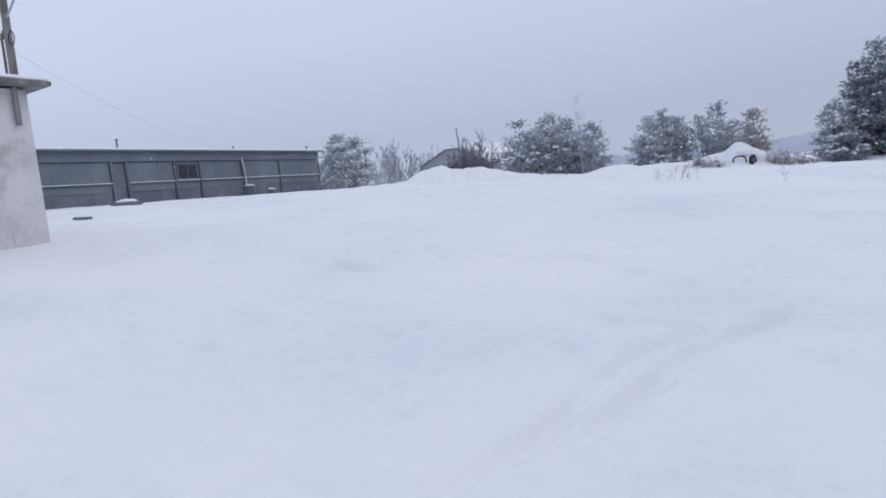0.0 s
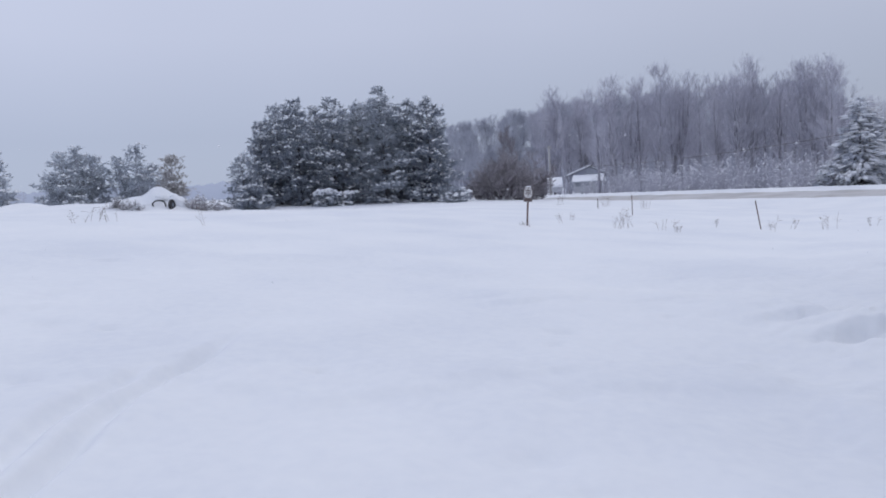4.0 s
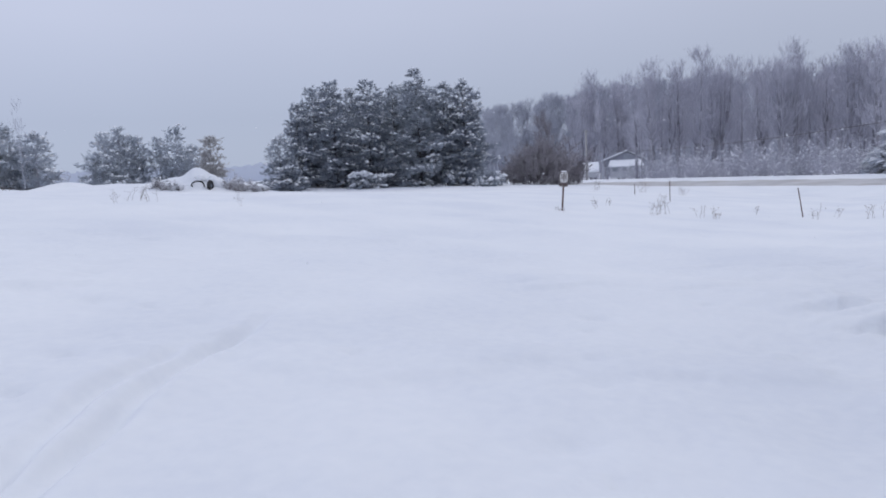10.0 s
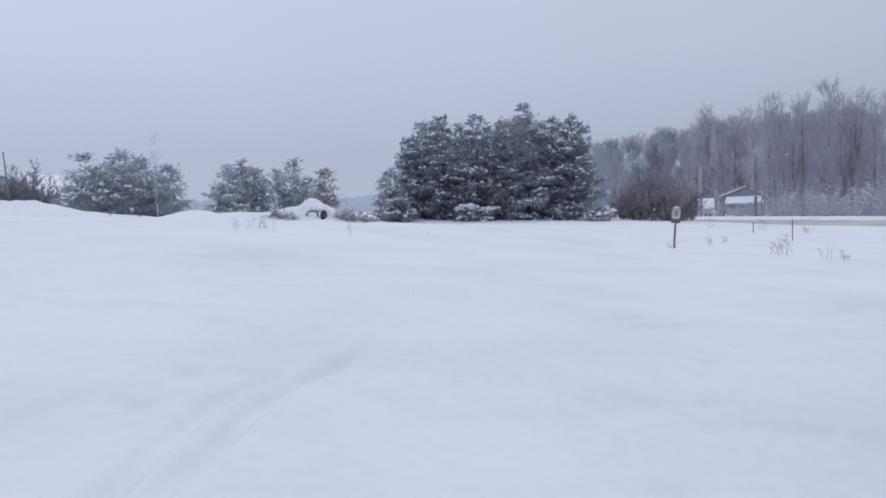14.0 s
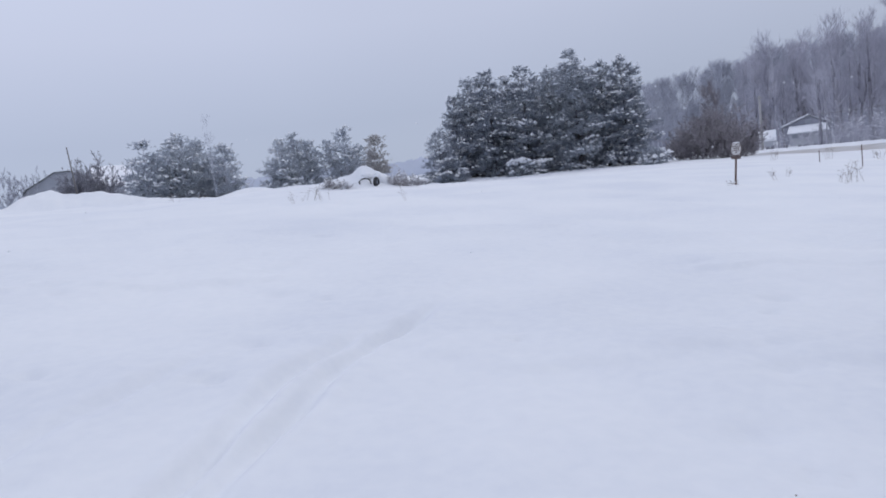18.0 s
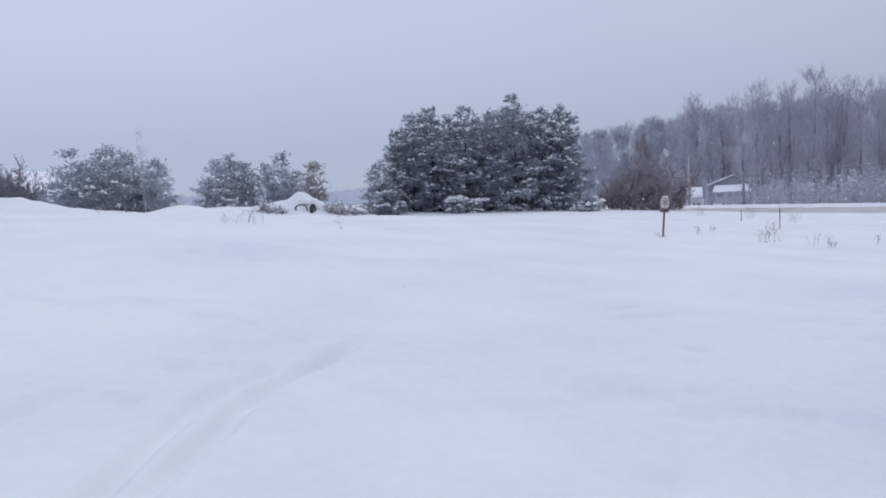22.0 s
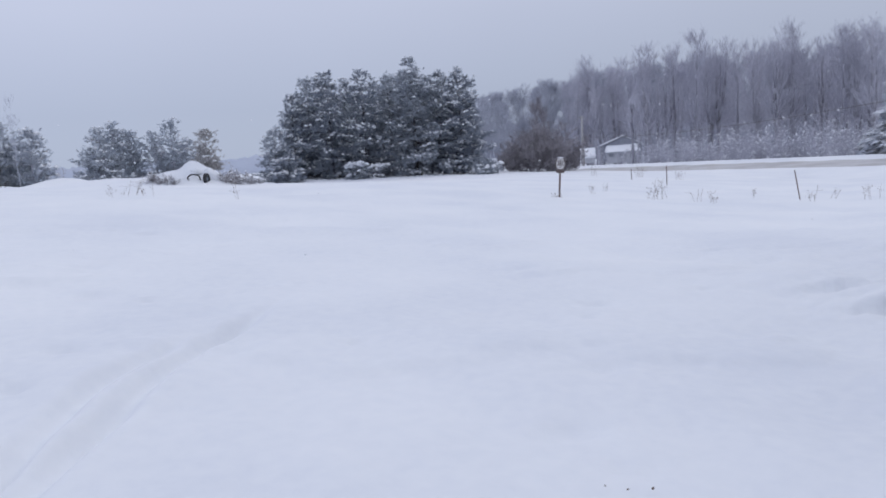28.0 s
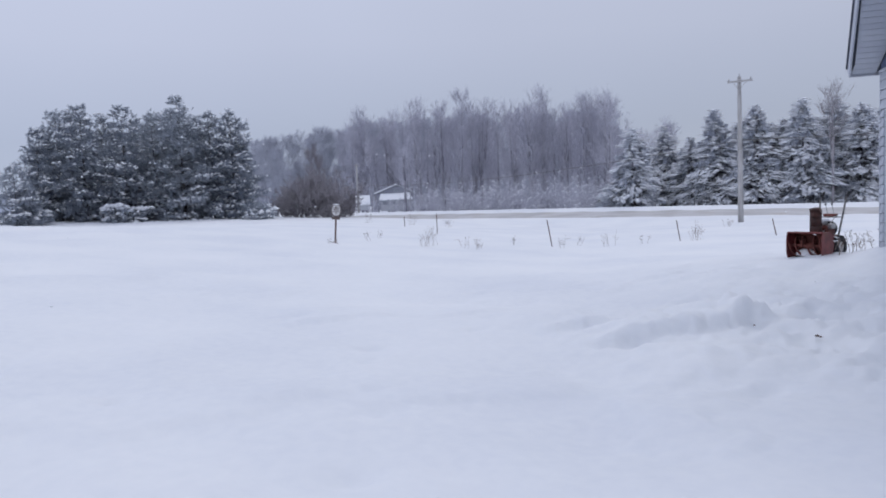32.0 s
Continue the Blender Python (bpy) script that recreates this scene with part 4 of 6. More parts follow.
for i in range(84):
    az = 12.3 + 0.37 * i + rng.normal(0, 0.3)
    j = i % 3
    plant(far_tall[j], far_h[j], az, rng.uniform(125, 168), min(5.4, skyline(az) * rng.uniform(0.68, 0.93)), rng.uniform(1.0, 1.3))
# brush at the foot of the woods
brush = [bare_tree("brush_clump", spot(30 + 5 * i, 72), hh, "snow-clotted leafless brush at the edge of the woods", "bush", "brush along the road", levels=4, kids=8, first=0.05, spread=0.6, stems=6, twig=0.009, girth=0.014, frost=0.026, wob=0.20, up=-0.02, lift=0.06)
         for i, hh in enumerate((2.4, 3.0, 4.4))]
for i in range(84):
    az = 26.6 + 0.235 * i + rng.normal(0, 0.2)
    d0 = ROAD_D / math.cos(radians(az - ROAD_AZ))
    x, y = polar(az, d0 + rng.uniform(9, 34))
    s = rng.uniform(0.5, 1.35) if i % 5 != 3 else rng.uniform(0.5, 0.95)
    c = copy_thing(brush[(0, 1, 0, 2, 1)[i % 5]], pose(x, y, g(x, y), 0, 0, rng.uniform(0, 360)))
    c.scale = (s, s, s)
for k, az in enumerate((24.9, 25.5, 26.0, 23.2)):
    x, y = polar(az, 92 + 2 * k)
    copy_thing(brush[k % 2], pose(x, y, g(x, y) - 0.3, 0, 0, 70 * k))
# dark shrubs right of the grove, before the far road
for az, r, h in ((16.1, 60, 2.0), (16.8, 59, 2.9), (17.5, 58, 3.5), (18.2, 59, 3.9), (18.9, 58, 4.0), (19.6, 59, 3.9), (20.3, 60, 3.5), (21.0, 61, 2.5), (17.8, 62, 3.8), (19.3, 62, 4.0)):
    bare_tree("bare_shrub", spot(az, r), h, "dense purplish leafless shrub by the far bend of the road", "bush", "shrubs by the bend", mat=BRUSH, levels=4, kids=9, first=0.02, spread=0.55, stems=13, twig=0.019, girth=0.011, lift=0.10, jit=0.03, wob=0.08, up=0.03)
for az, hh in ((18.4, 6.3), (19.0, 5.6)):
    hardwood("bare_tree", spot(az, 66), hh, "slim brownish leafless tree behind the dark shrubs", "slim trees by the bend", BRUSH, wide=0.15, twig=0.007, forks=2, limbs=26)
hardwood("bare_tree", spot(57.3, 63), 9.4, "tall leafless tree rising before the spruces", "", BRUSH, wide=0.15, limbs=13, low=0.45, forks=3)
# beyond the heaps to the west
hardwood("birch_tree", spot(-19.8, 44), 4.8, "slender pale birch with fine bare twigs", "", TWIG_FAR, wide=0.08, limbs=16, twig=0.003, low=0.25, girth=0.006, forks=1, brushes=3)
for az, r, el in ((-30.1, 53, 2.7), (-29.3, 52, 3.2), (-28.6, 53, 3.3), (-27.8, 52, 4.2), (-27.2, 53, 3.0), (-28.9, 51, 2.6)):
    bare_tree("bare_shrub", spot(az, r), rise_to(az, r, el), "wide leafless bush before the old barn", "bush", "bushes by the old barn", mat=SHRUB, levels=4, kids=9, first=0.03, spread=0.5, stems=11, twig=0.012, girth=0.009, jit=0.02, lift=0.12, wob=0.05, up=0.05)
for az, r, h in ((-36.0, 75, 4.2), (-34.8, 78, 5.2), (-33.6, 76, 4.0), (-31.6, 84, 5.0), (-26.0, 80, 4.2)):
    bare_tree("bare_shrub", spot(az, r), h, "pale thicket with fading mist in its colour", "bush", "frosted thicket", mat=TWIG_FAR, levels=4, kids=9, first=0.05, spread=0.42, stems=9, twig=0.017, girth=0.011, jit=0.012, wob=0.035, up=0.1)
for az, r, h in ((-5.7, 31, 0.85), (-5.0, 31.3, 0.8), (-4.3, 31.5, 0.6), (-6.2, 30.6, 0.6), (-3.6, 31.6, 0.4), (-11.3, 30.5, 0.5), (-10.6, 30.3, 0.55), (-9.9, 30.2, 0.4)):
    bare_tree("bramble", spot(az, r), h, "low reddish bramble poking through the snow heap", "bush", "brambles on the heap", mat=BRUSH, levels=3, kids=12, first=0.02, spread=0.6, stems=8, twig=0.005, girth=0.009, frost=0.06)

# far woods, a dim line: plain strips with the mist painted into their colour
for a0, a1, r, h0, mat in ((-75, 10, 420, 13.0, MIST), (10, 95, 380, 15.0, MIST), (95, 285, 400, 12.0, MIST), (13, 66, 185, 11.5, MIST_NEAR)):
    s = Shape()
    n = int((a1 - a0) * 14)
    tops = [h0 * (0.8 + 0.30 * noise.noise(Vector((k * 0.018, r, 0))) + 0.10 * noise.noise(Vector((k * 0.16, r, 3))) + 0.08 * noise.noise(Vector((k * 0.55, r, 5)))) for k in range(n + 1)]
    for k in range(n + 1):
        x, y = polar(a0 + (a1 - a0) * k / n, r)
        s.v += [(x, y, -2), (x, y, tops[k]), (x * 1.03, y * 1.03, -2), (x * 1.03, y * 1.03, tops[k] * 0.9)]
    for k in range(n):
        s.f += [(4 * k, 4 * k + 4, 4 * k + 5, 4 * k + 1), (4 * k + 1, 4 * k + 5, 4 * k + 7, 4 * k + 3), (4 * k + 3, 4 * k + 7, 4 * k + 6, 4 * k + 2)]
    tagged(part("backdrop", s, mat), "faint line of distant woods in mist-toned colour", "distant woods", kind="structure")


# ---- the white garage ----
GX, GY, GZ = 10.41, 5.96, 0.20
garage = thing("garage", pose(GX, GY, GZ, 0, 0, -134), "white-sided garage with blue gable boards and deep white doors", "garage")
HEAD, TOP, EAVE, LONG, DEEP = 2.275, 2.815, 2.92, 7.5, 8.0
PITCH = 0.53
RIDGE = EAVE + PITCH * LONG / 2
DOORS = ((0.16, 2.20), (2.34, 4.65), (4.82, 7.05))
COURSE = 0.135
walls = Shape()
walls.box((LONG / 2, 0.30, (HEAD + TOP) / 2 + 0.02), (LONG - 0.02, 0.5, TOP - HEAD - 0.04))
edges = [0.0] + [e for d in DOORS for e in d] + [LONG]
for a, b in zip(edges[::2], edges[1::2]):
    walls.box(((a + b) / 2, 0.16, HEAD / 2 - 0.2), (b - a - 0.02, 0.28, HEAD + 0.4))
walls.box((0.1, DEEP / 2 + 0.2, EAVE / 2 - 0.2), (0.18, DEEP - 0.4, EAVE + 0.4)).box((LONG - 0.1, DEEP / 2 + 0.2, EAVE / 2 - 0.2), (0.18, DEEP - 0.4, EAVE + 0.4))
walls.box((LONG / 2, DEEP - 0.1, EAVE / 2 - 0.2), (LONG - 0.4, 0.18, EAVE + 0.4))
walls.sheet([(0.02, TOP), (LONG - 0.02, TOP), (LONG - 0.02, EAVE), (LONG / 2, RIDGE), (0.02, EAVE)], 0.16, pose(0, 0.1, 0))
part("wall", walls, JOINT, garage, "grey sheathing behind the siding")


def lap(a, b, z, h=COURSE):
    """One clapboard, proud at its lower edge."""
    s = Shape()
    prof = [(-0.004, z + h), (-0.028, z + 0.006), (-0.022, z), (0.012, z), (0.012, z + h)]
    n = len(prof)
    s.add([(a, y, zz) for y, zz in prof] + [(b, y, zz) for y, zz in prof], [tuple(range(n)), tuple(range(2 * n - 1, n - 1, -1))] + [(i, n + i, n + (i + 1) % n, (i + 1) % n) for i in range(n)])
    return s


z = HEAD + 0.02
while z < TOP - 0.03:
    cut = rng.uniform(2.6, 4.6)
    hh = min(COURSE, TOP - z)
    part("siding_board", lap(0.0, cut - 0.002, z, hh - 0.010), SIDING, garage)
    part("siding_board", lap(cut + 0.002, LONG, z, hh - 0.010), SIDING, garage)
    z += COURSE
for a, b in zip(edges[::2], edges[1::2]):
    z = -0.25
    while z < HEAD + 0.01:
        part("siding_board", lap(a + 0.012, b - 0.012, z, min(COURSE, HEAD + 0.015 - z) - 0.010), SIDING, garage)
        z += COURSE
    for e in (a, b):
        if 0.5 < e < LONG:
            s = Shape().box((e + (0.006 if e == a else -0.006), -0.004, HEAD / 2 - 0.1), (0.010, 0.03, HEAD + 0.2), cut=0.002)
            part("door_edge_trim", s, TRIM_DARK, garage, "dark channel beside the door opening")
part("corner_post", Shape().box((-0.012, 0.03, TOP / 2 - 0.2), (0.03, 0.10, TOP + 0.4), cut=0.006), SIDING, garage, "white corner board")
# blue vertical boards in the gable
x = 0.03
while x < LONG - 0.05:
    w = 0.105
    roofline = lambda q: EAVE + PITCH * min(q, LONG - q) - 0.02
    z0, za, zb = TOP + 0.03, roofline(x), roofline(min(x + w, LONG - 0.02))
    s = Shape().sheet([(x + 0.011, z0), (x + w - 0.011, z0), (x + w - 0.011, zb), (x + 0.011, za)], 0.030, pose(0, 0.004 + rng.uniform(-0.006, 0.006), 0))
    part("gable_board", s, BOARD_BLUE, garage)
    x += w
part("gable_batten", Shape().sheet([(0.03, TOP + 0.02), (LONG - 0.03, TOP + 0.02), (LONG - 0.03, EAVE - 0.01), (LONG / 2, RIDGE - 0.03), (0.03, EAVE - 0.01)], 0.006, pose(0, 0.016, 0)), TRIM_DARK, garage, "dark backing behind the blue boards")
part("gable_trim", Shape().box((LONG / 2, -0.016, TOP + 0.012), (LONG, 0.045, 0.036), cut=0.006), SIDING, garage, "white ledge under the blue boards")
# doors
for a, b in DOORS:
    rec = 0.21
    door = part("garage_door", Shape().box(((a + b) / 2, rec + 0.05, HEAD / 2 - 0.1), (b - a - 0.004, 0.05, HEAD + 0.2)), DOORSKIN, garage, "plain white overhead door set deep in its opening")
    for k in range(4):
        zz = 0.06 + k * (HEAD - 0.06) / 4
        part("door_panel", Shape().box(((a + b) / 2, rec + 0.015, zz + (HEAD - 0.06) / 8), (b - a - 0.062, 0.02, (HEAD - 0.06) / 4 - 0.0006), cut=0.0003), DOORSKIN, door)
    part("bottom_seal", Shape().box(((a + b) / 2, rec + 0.005, 0.03), (b - a - 0.06, 0.03, 0.02), cut=0.006), BLACK, door, "black rubber seal at the door's foot")
    part("door_jamb", Shape().box((a + 0.014, 0.125, HEAD / 2 - 0.1), (0.028, 0.25, HEAD + 0.2), cut=0.003), DOORSKIN, garage, "white reveal beside the door")
    part("door_jamb", Shape().box((b - 0.014, 0.125, HEAD / 2 - 0.1), (0.028, 0.25, HEAD + 0.2), cut=0.003), DOORSKIN, garage, "white reveal beside the door")
    part("door_head", Shape().box(((a + b) / 2, 0.115, HEAD - 0.004), (b - a - 0.06, 0.26, 0.03), cut=0.004), DOORSKIN, garage, "white lintel board")
    part("stop_moulding", Shape().box((a + 0.055, rec - 0.02, HEAD / 2 - 0.1), (0.05, 0.04, HEAD + 0.16), cut=0.004), DOORSKIN, garage)
# roof with a soffit that juts further towards the ridge, rake boards and snow
OUT, SIDE, PROW = 0.34, 0.22, 0.20


def slab(outline, z0, z1, m):
    """A plate over an outline in x and y."""
    n = len(outline)
    return Shape().add([m @ Vector((x, y, z0)) for x, y in outline] + [m @ Vector((x, y, z1)) for x, y in outline],
                       [tuple(range(n - 1, -1, -1)), tuple(range(n, 2 * n))] + [(i, (i + 1) % n, n + (i + 1) % n, n + i) for i in range(n)])


for sgn in (0, 1):
    mir = Matrix.Identity(4) if not sgn else Matrix.Translation((LONG, 0, 0)) @ Matrix.Diagonal((-1, 1, 1, 1))
    ang = math.atan(PITCH)
    run = (LONG / 2 + SIDE) / math.cos(ang)
    base = mir @ Matrix.Translation((-SIDE, 0, EAVE - PITCH * SIDE + 0.02)) @ Matrix.Rotation(-ang, 4, "Y")
    jut = lambda q: OUT + PROW * max(0.0, q - 0.25) * math.cos(ang)
    deck = [(0, DEEP + 0.2), (0, -jut(0)), (run, -jut(run)), (run, DEEP + 0.2)]
    part("roof_slope", slab(deck, 0.05, 0.15, base), TRIM_DARK, garage, "dark roof deck")
    part("roof_snow", slab([(x + (0.03 if x == 0 else 0), y + (0.03 if y < 0 else -0.03)) for x, y in deck], 0.16, 0.34, base), SNOW_LOAD, garage, "thick snow on the roof")
    tilt = Matrix.Rotation(math.atan2(-(jut(run) - jut(0)), run), 4, "Z")
    edge = base @ Matrix.Translation((0, -jut(0), 0)) @ tilt
    ln = math.hypot(run, jut(run) - jut(0))
    part("rake_board", Shape().box((ln / 2, -0.012, 0.055), (ln, 0.024, 0.17), edge, 0.004), SIDING, garage, "white rake board")
    part("rake_edge", Shape().box((ln / 2, -0.03, 0.135), (ln, 0.03, 0.04), edge, 0.006), TRIM_DARK, garage, "dark metal drip edge")
    k = 0
    while (k + 1) * 0.125 < run:
        x0, x1 = k * 0.125 + 0.003, k * 0.125 + 0.121
        part("soffit_panel", slab([(x0, -0.012), (x0, -jut(x0) + 0.004), (x1, -jut(x1) + 0.004), (x1, -0.012)], 0.016, 0.036, base), SIDING, garage)
        k += 1
    part("eave_board", Shape().box((-0.012, DEEP / 2 - OUT / 2, 0.06), (0.024, DEEP + OUT, 0.15), base, 0.004), SIDING, garage, "white eave board")

# ---- the snow blower ----
bx, by = polar(56.2, 13.0)
blower = thing("snow_blower", pose(bx, by, g(bx, by) - 0.02, 0, 0, -264) @ Matrix.Scale(0.86, 4), "worn red two-stage snow blower parked in the snow", "snow blower")
W2, BH, BD = 0.33, 0.50, 0.36
prof = [(BD, BH), (0.10, BH), (0.02, BH - 0.07), (-0.03, BH * 0.5), (0.02, 0.07), (0.09, 0.015), (BD - 0.02, 0.0)]
s = Shape()
inn = [(y * 0.97 + 0.012, z * 0.94 + 0.012) for y, z in prof]
n = len(prof)
lining = Shape()
for sh, ring, flip in ((s, prof, 0), (lining, inn, 1)):
    k = len(sh.v)
    sh.v += [(x, y, z) for x in (-W2, W2) for y, z in ring]
    sh.f += [((k + i, k + i + 1, k + n + i + 1, k + n + i) if not flip else (k + i, k + n + i, k + n + i + 1, k + i + 1)) for i in range(n - 1)]
bucket = part("auger_housing", s, RED, blower)
part("lining", lining, RED_DARK, bucket, "darker red inside of the housing")
for sx in (-W2, W2):
    o = [(BD + 0.02, BH), (0.10, BH), (0.02, BH - 0.07), (-0.03, BH * 0.5), (0.02, 0.07), (0.09, 0.0), (BD, 0.0), (BD + 0.05, 0.12), (BD + 0.05, 0.36)]
    part("side_plate", Shape().sheet(o, 0.012, pose(sx, 0, 0, 0, 0, 90)), RED, bucket)
    part("skid_shoe", Shape().box((sx + math.copysign(0.015, sx), 0.2, 0.03), (0.02, 0.24, 0.09), cut=0.008), BLACK, bucket)
part("top_lip", Shape().tube((-W2, BD, BH), (W2, BD, BH), 0.014), RED, bucket)
part("scraper_bar", Shape().box((0, BD - 0.04, 0.012), (2 * W2, 0.07, 0.012), cut=0.003), STEEL, bucket)
part("auger_shaft", Shape().tube((-W2, 0.2, 0.24), (W2, 0.2, 0.24), 0.022), RED_DARK, bucket)
for sgn in (-1, 1):
    for ph in (0, math.pi):
        s = Shape()
        m_ = 40
        for i in range(m_ + 1):
            a = ph + sgn * i / m_ * 4.2 * math.pi / 2
            x = sgn * (0.05 + (W2 - 0.08) * i / m_)
            for rr in (0.145, 0.19):
                for dx in (-0.006, 0.006):
                    s.v.append((x + dx, 0.2 + rr * math.cos(a), 0.24 + rr * math.sin(a)))
        for i in range(m_):
            k = 4 * i
            s.f += [(k, k + 2, k + 6, k + 4), (k + 1, k + 5, k + 7, k + 3), (k + 2, k + 3, k + 7, k + 6), (k, k + 4, k + 5, k + 1)]
        part("auger_ribbon", s, RED_DARK, bucket, smooth=True)
part("gear_case", Shape().lathe([(0.0, -0.07), (0.05, -0.06), (0.065, 0), (0.05, 0.06), (0.0, 0.07)], 14, pose(0, 0.2, 0.24, 0, 90, 0)), RED_DARK, bucket, smooth=True)
part("impeller_drum", Shape().lathe([(0.0, 0.0), (0.2, 0.0), (0.215, 0.02), (0.215, 0.16), (0.2, 0.18), (0.0, 0.18)], 24, pose(0, -0.02, 0.25, 90, 0, 0)), RED, blower)
chute = part("chute", Shape().path([(0.02, -0.08, 0.42), (0.03, -0.08, 0.60), (0.02, -0.06, 0.78), (-0.02, 0.0, 0.90)], [0.115, 0.108, 0.105, 0.10], 12), RUST_DARK, blower, "dark rusty discharge chute", True)
part("deflector", Shape().sheet([(-0.10, 0.0), (0.10, 0.0), (0.08, 0.14), (-0.08, 0.14)], 0.012, pose(-0.03, 0.03, 0.84, -50, 0, 10)), RUST_DARK, chute)
part("chute_ring", Shape().lathe([(0.10, 0), (0.13, 0.005), (0.13, 0.03), (0.10, 0.035)], 20, pose(0.02, -0.08, 0.43)), BLACK, chute)
part("frame_box", Shape().box((0, -0.36, 0.30), (0.34, 0.44, 0.22), cut=0.03), RED, blower)
engine = part("engine", Shape().box((0.02, -0.34, 0.50), (0.30, 0.30, 0.20), cut=0.035), RED_DARK, blower, "rusty engine block")
part("fan_shroud", Shape().lathe([(0.0, 0.0), (0.13, 0.0), (0.145, 0.03), (0.145, 0.10), (0.10, 0.12), (0.0, 0.12)], 20, pose(0.02, -0.48, 0.52, 90, 0, 0)), BLACK, engine)
part("fuel_tank", Shape().box((0.08, -0.34, 0.64), (0.18, 0.24, 0.09), cut=0.03), SIGN_FACE, engine, "pale fuel tank", True)
part("fuel_cap", Shape().lathe([(0, 0.03), (0.03, 0.03), (0.034, 0.0), (0, 0)], 14, pose(0.08, -0.3, 0.685)), BLACK, engine)
part("muffler", Shape().box((-0.14, -0.30, 0.58), (0.12, 0.16, 0.10), cut=0.03), STEEL, engine)
part("engine_snow", Shape().blob((0.02, -0.36, 0.68), 0.10, 0.10, 0.05, 12, 4, 0.2, 3), SNOW_LOAD, engine, "cap of snow on the engine", True)
for sx in (-1, 1):
    wh = part("wheel", Shape().lathe([(0.0, -0.03), (0.10, -0.03), (0.11, 0.0), (0.10, 0.03), (0.0, 0.03)], 18, pose(sx * 0.25, -0.40, 0.19, 0, 90, 0)), SIGN_FACE, blower, "pale wheel rim")
    part("tyre", Shape().lathe([(0.11, -0.05), (0.17, -0.055), (0.2, -0.035), (0.205, 0.0), (0.2, 0.035), (0.17, 0.055), (0.11, 0.05), (0.11, -0.05)], 26, pose(sx * 0.25, -0.40, 0.19, 0, 90, 0)), BLACK, wh, "black knobbly tyre")
    for k in range(13):
        a = k * 2 * math.pi / 13
        part("tread_lug", Shape().box((0, 0, 0), (0.085, 0.03, 0.02), pose(sx * 0.25, -0.40 + 0.205 * math.cos(a), 0.19 + 0.205 * math.sin(a), math.degrees(a) - 90, 0, 0), 0.005), BLACK, wh)
    bar = part("handlebar", Shape().path([(sx * 0.19, -0.46, 0.34), (sx * 0.22, -0.56, 0.72), (sx * 0.24, -0.66, 1.08), (sx * 0.24, -0.74, 1.17)], 0.018, 10), TIMBER, blower, "dull grey handlebar", True)
    part("grip", Shape().tube((sx * 0.24, -0.69, 1.12), (sx * 0.24, -0.80, 1.21), 0.024, n=12), BLACK, bar)
    part("clutch_lever", Shape().path([(sx * 0.23, -0.64, 1.06), (sx * 0.23, -0.66, 1.22)], 0.008, 6), BLACK, bar)
part("cross_bar", Shape().tube((-0.22, -0.57, 0.74), (0.22, -0.57, 0.74), 0.011), STEEL, blower)
part("control_panel", Shape().box((0, -0.56, 0.78), (0.24, 0.10, 0.05), pose(0, 0, 0), 0.012), RED_DARK, blower)
for k, sx in enumerate((-0.07, 0.05)):
    lev = part("shift_lever", Shape().tube((sx, -0.56, 0.79), (sx + 0.02, -0.52, 0.98), 0.006), STEEL, blower)
    part("lever_knob", Shape().lathe([(0, -0.02), (0.016, -0.012), (0.018, 0.005), (0.01, 0.02), (0, 0.022)], 10, pose(sx + 0.02, -0.52, 0.99)), BLACK, lev)
part("chute_crank", Shape().path([(-0.12, -0.56, 0.78), (-0.10, -0.3, 0.60), (-0.08, -0.1, 0.47)], 0.007, 6), STEEL, blower)
part("housing_snow", Shape().blob((0.08, 0.16, 0.06), 0.22, 0.12, 0.12, 14, 4, 0.25, 5), SNOW_LOAD, blower, "snow packed in the auger housing", True)

# ---- things by the garage door ----
sx_, sy_ = polar(68.3, 7.45)
shovel = thing("snow_shovel", turned(sx_, sy_, g(sx_, sy_) - 0.02, 68.3), "black plastic snow shovel leaning by the garage door", "shovel")


def scoop(u):
    """The side line of the blade, from its edge in the snow (0) to its shoulder (1)."""
    a = -1.1 + 1.9 * u
    return -0.12 + 0.15 * math.cos(a), 0.17 + 0.20 * math.sin(a)


s = Shape()
m_, n_ = 6, 12
for k in (0.0, 0.012):
    for j in range(n_ + 1):
        w = j / n_
        x, z = scoop(w)
        for i in range(m_ + 1):
            u = i / m_
            flare = 1 - 0.35 * max(0.0, w - 0.55)
            horn = 0.20 * max(0.0, w - 0.7) * abs(2 * u - 1) ** 3
            s.v.append((x + k - 0.10 * u + 0.05 * (2 * u - 1) ** 2 * w - horn * 0.4, 0.03 + 0.30 * (0.5 + (u - 0.5) * flare), z + horn))
q = (m_ + 1) * (n_ + 1)
for j in range(n_):
    for i in range(m_):
        a = j * (m_ + 1) + i
        s.f += [(a, a + m_ + 1, a + m_ + 2, a + 1), (q + a, q + a + 1, q + a + m_ + 2, q + a + m_ + 1)]
ring = [j * (m_ + 1) for j in range(n_)] + [n_ * (m_ + 1) + i for i in range(m_)] + [j * (m_ + 1) + m_ for j in range(n_, 0, -1)] + list(range(m_, 0, -1))
s.f += [(a, b, q + b, q + a) for a, b in zip(ring, ring[1:] + ring[:1])]
blade = part("blade", s, BLACK, shovel, smooth=True)
part("wear_strip", Shape().tube((-0.02, 0.03, 0.005), (-0.12, 0.32, 0.005), 0.008, n=8), STEEL, blade)
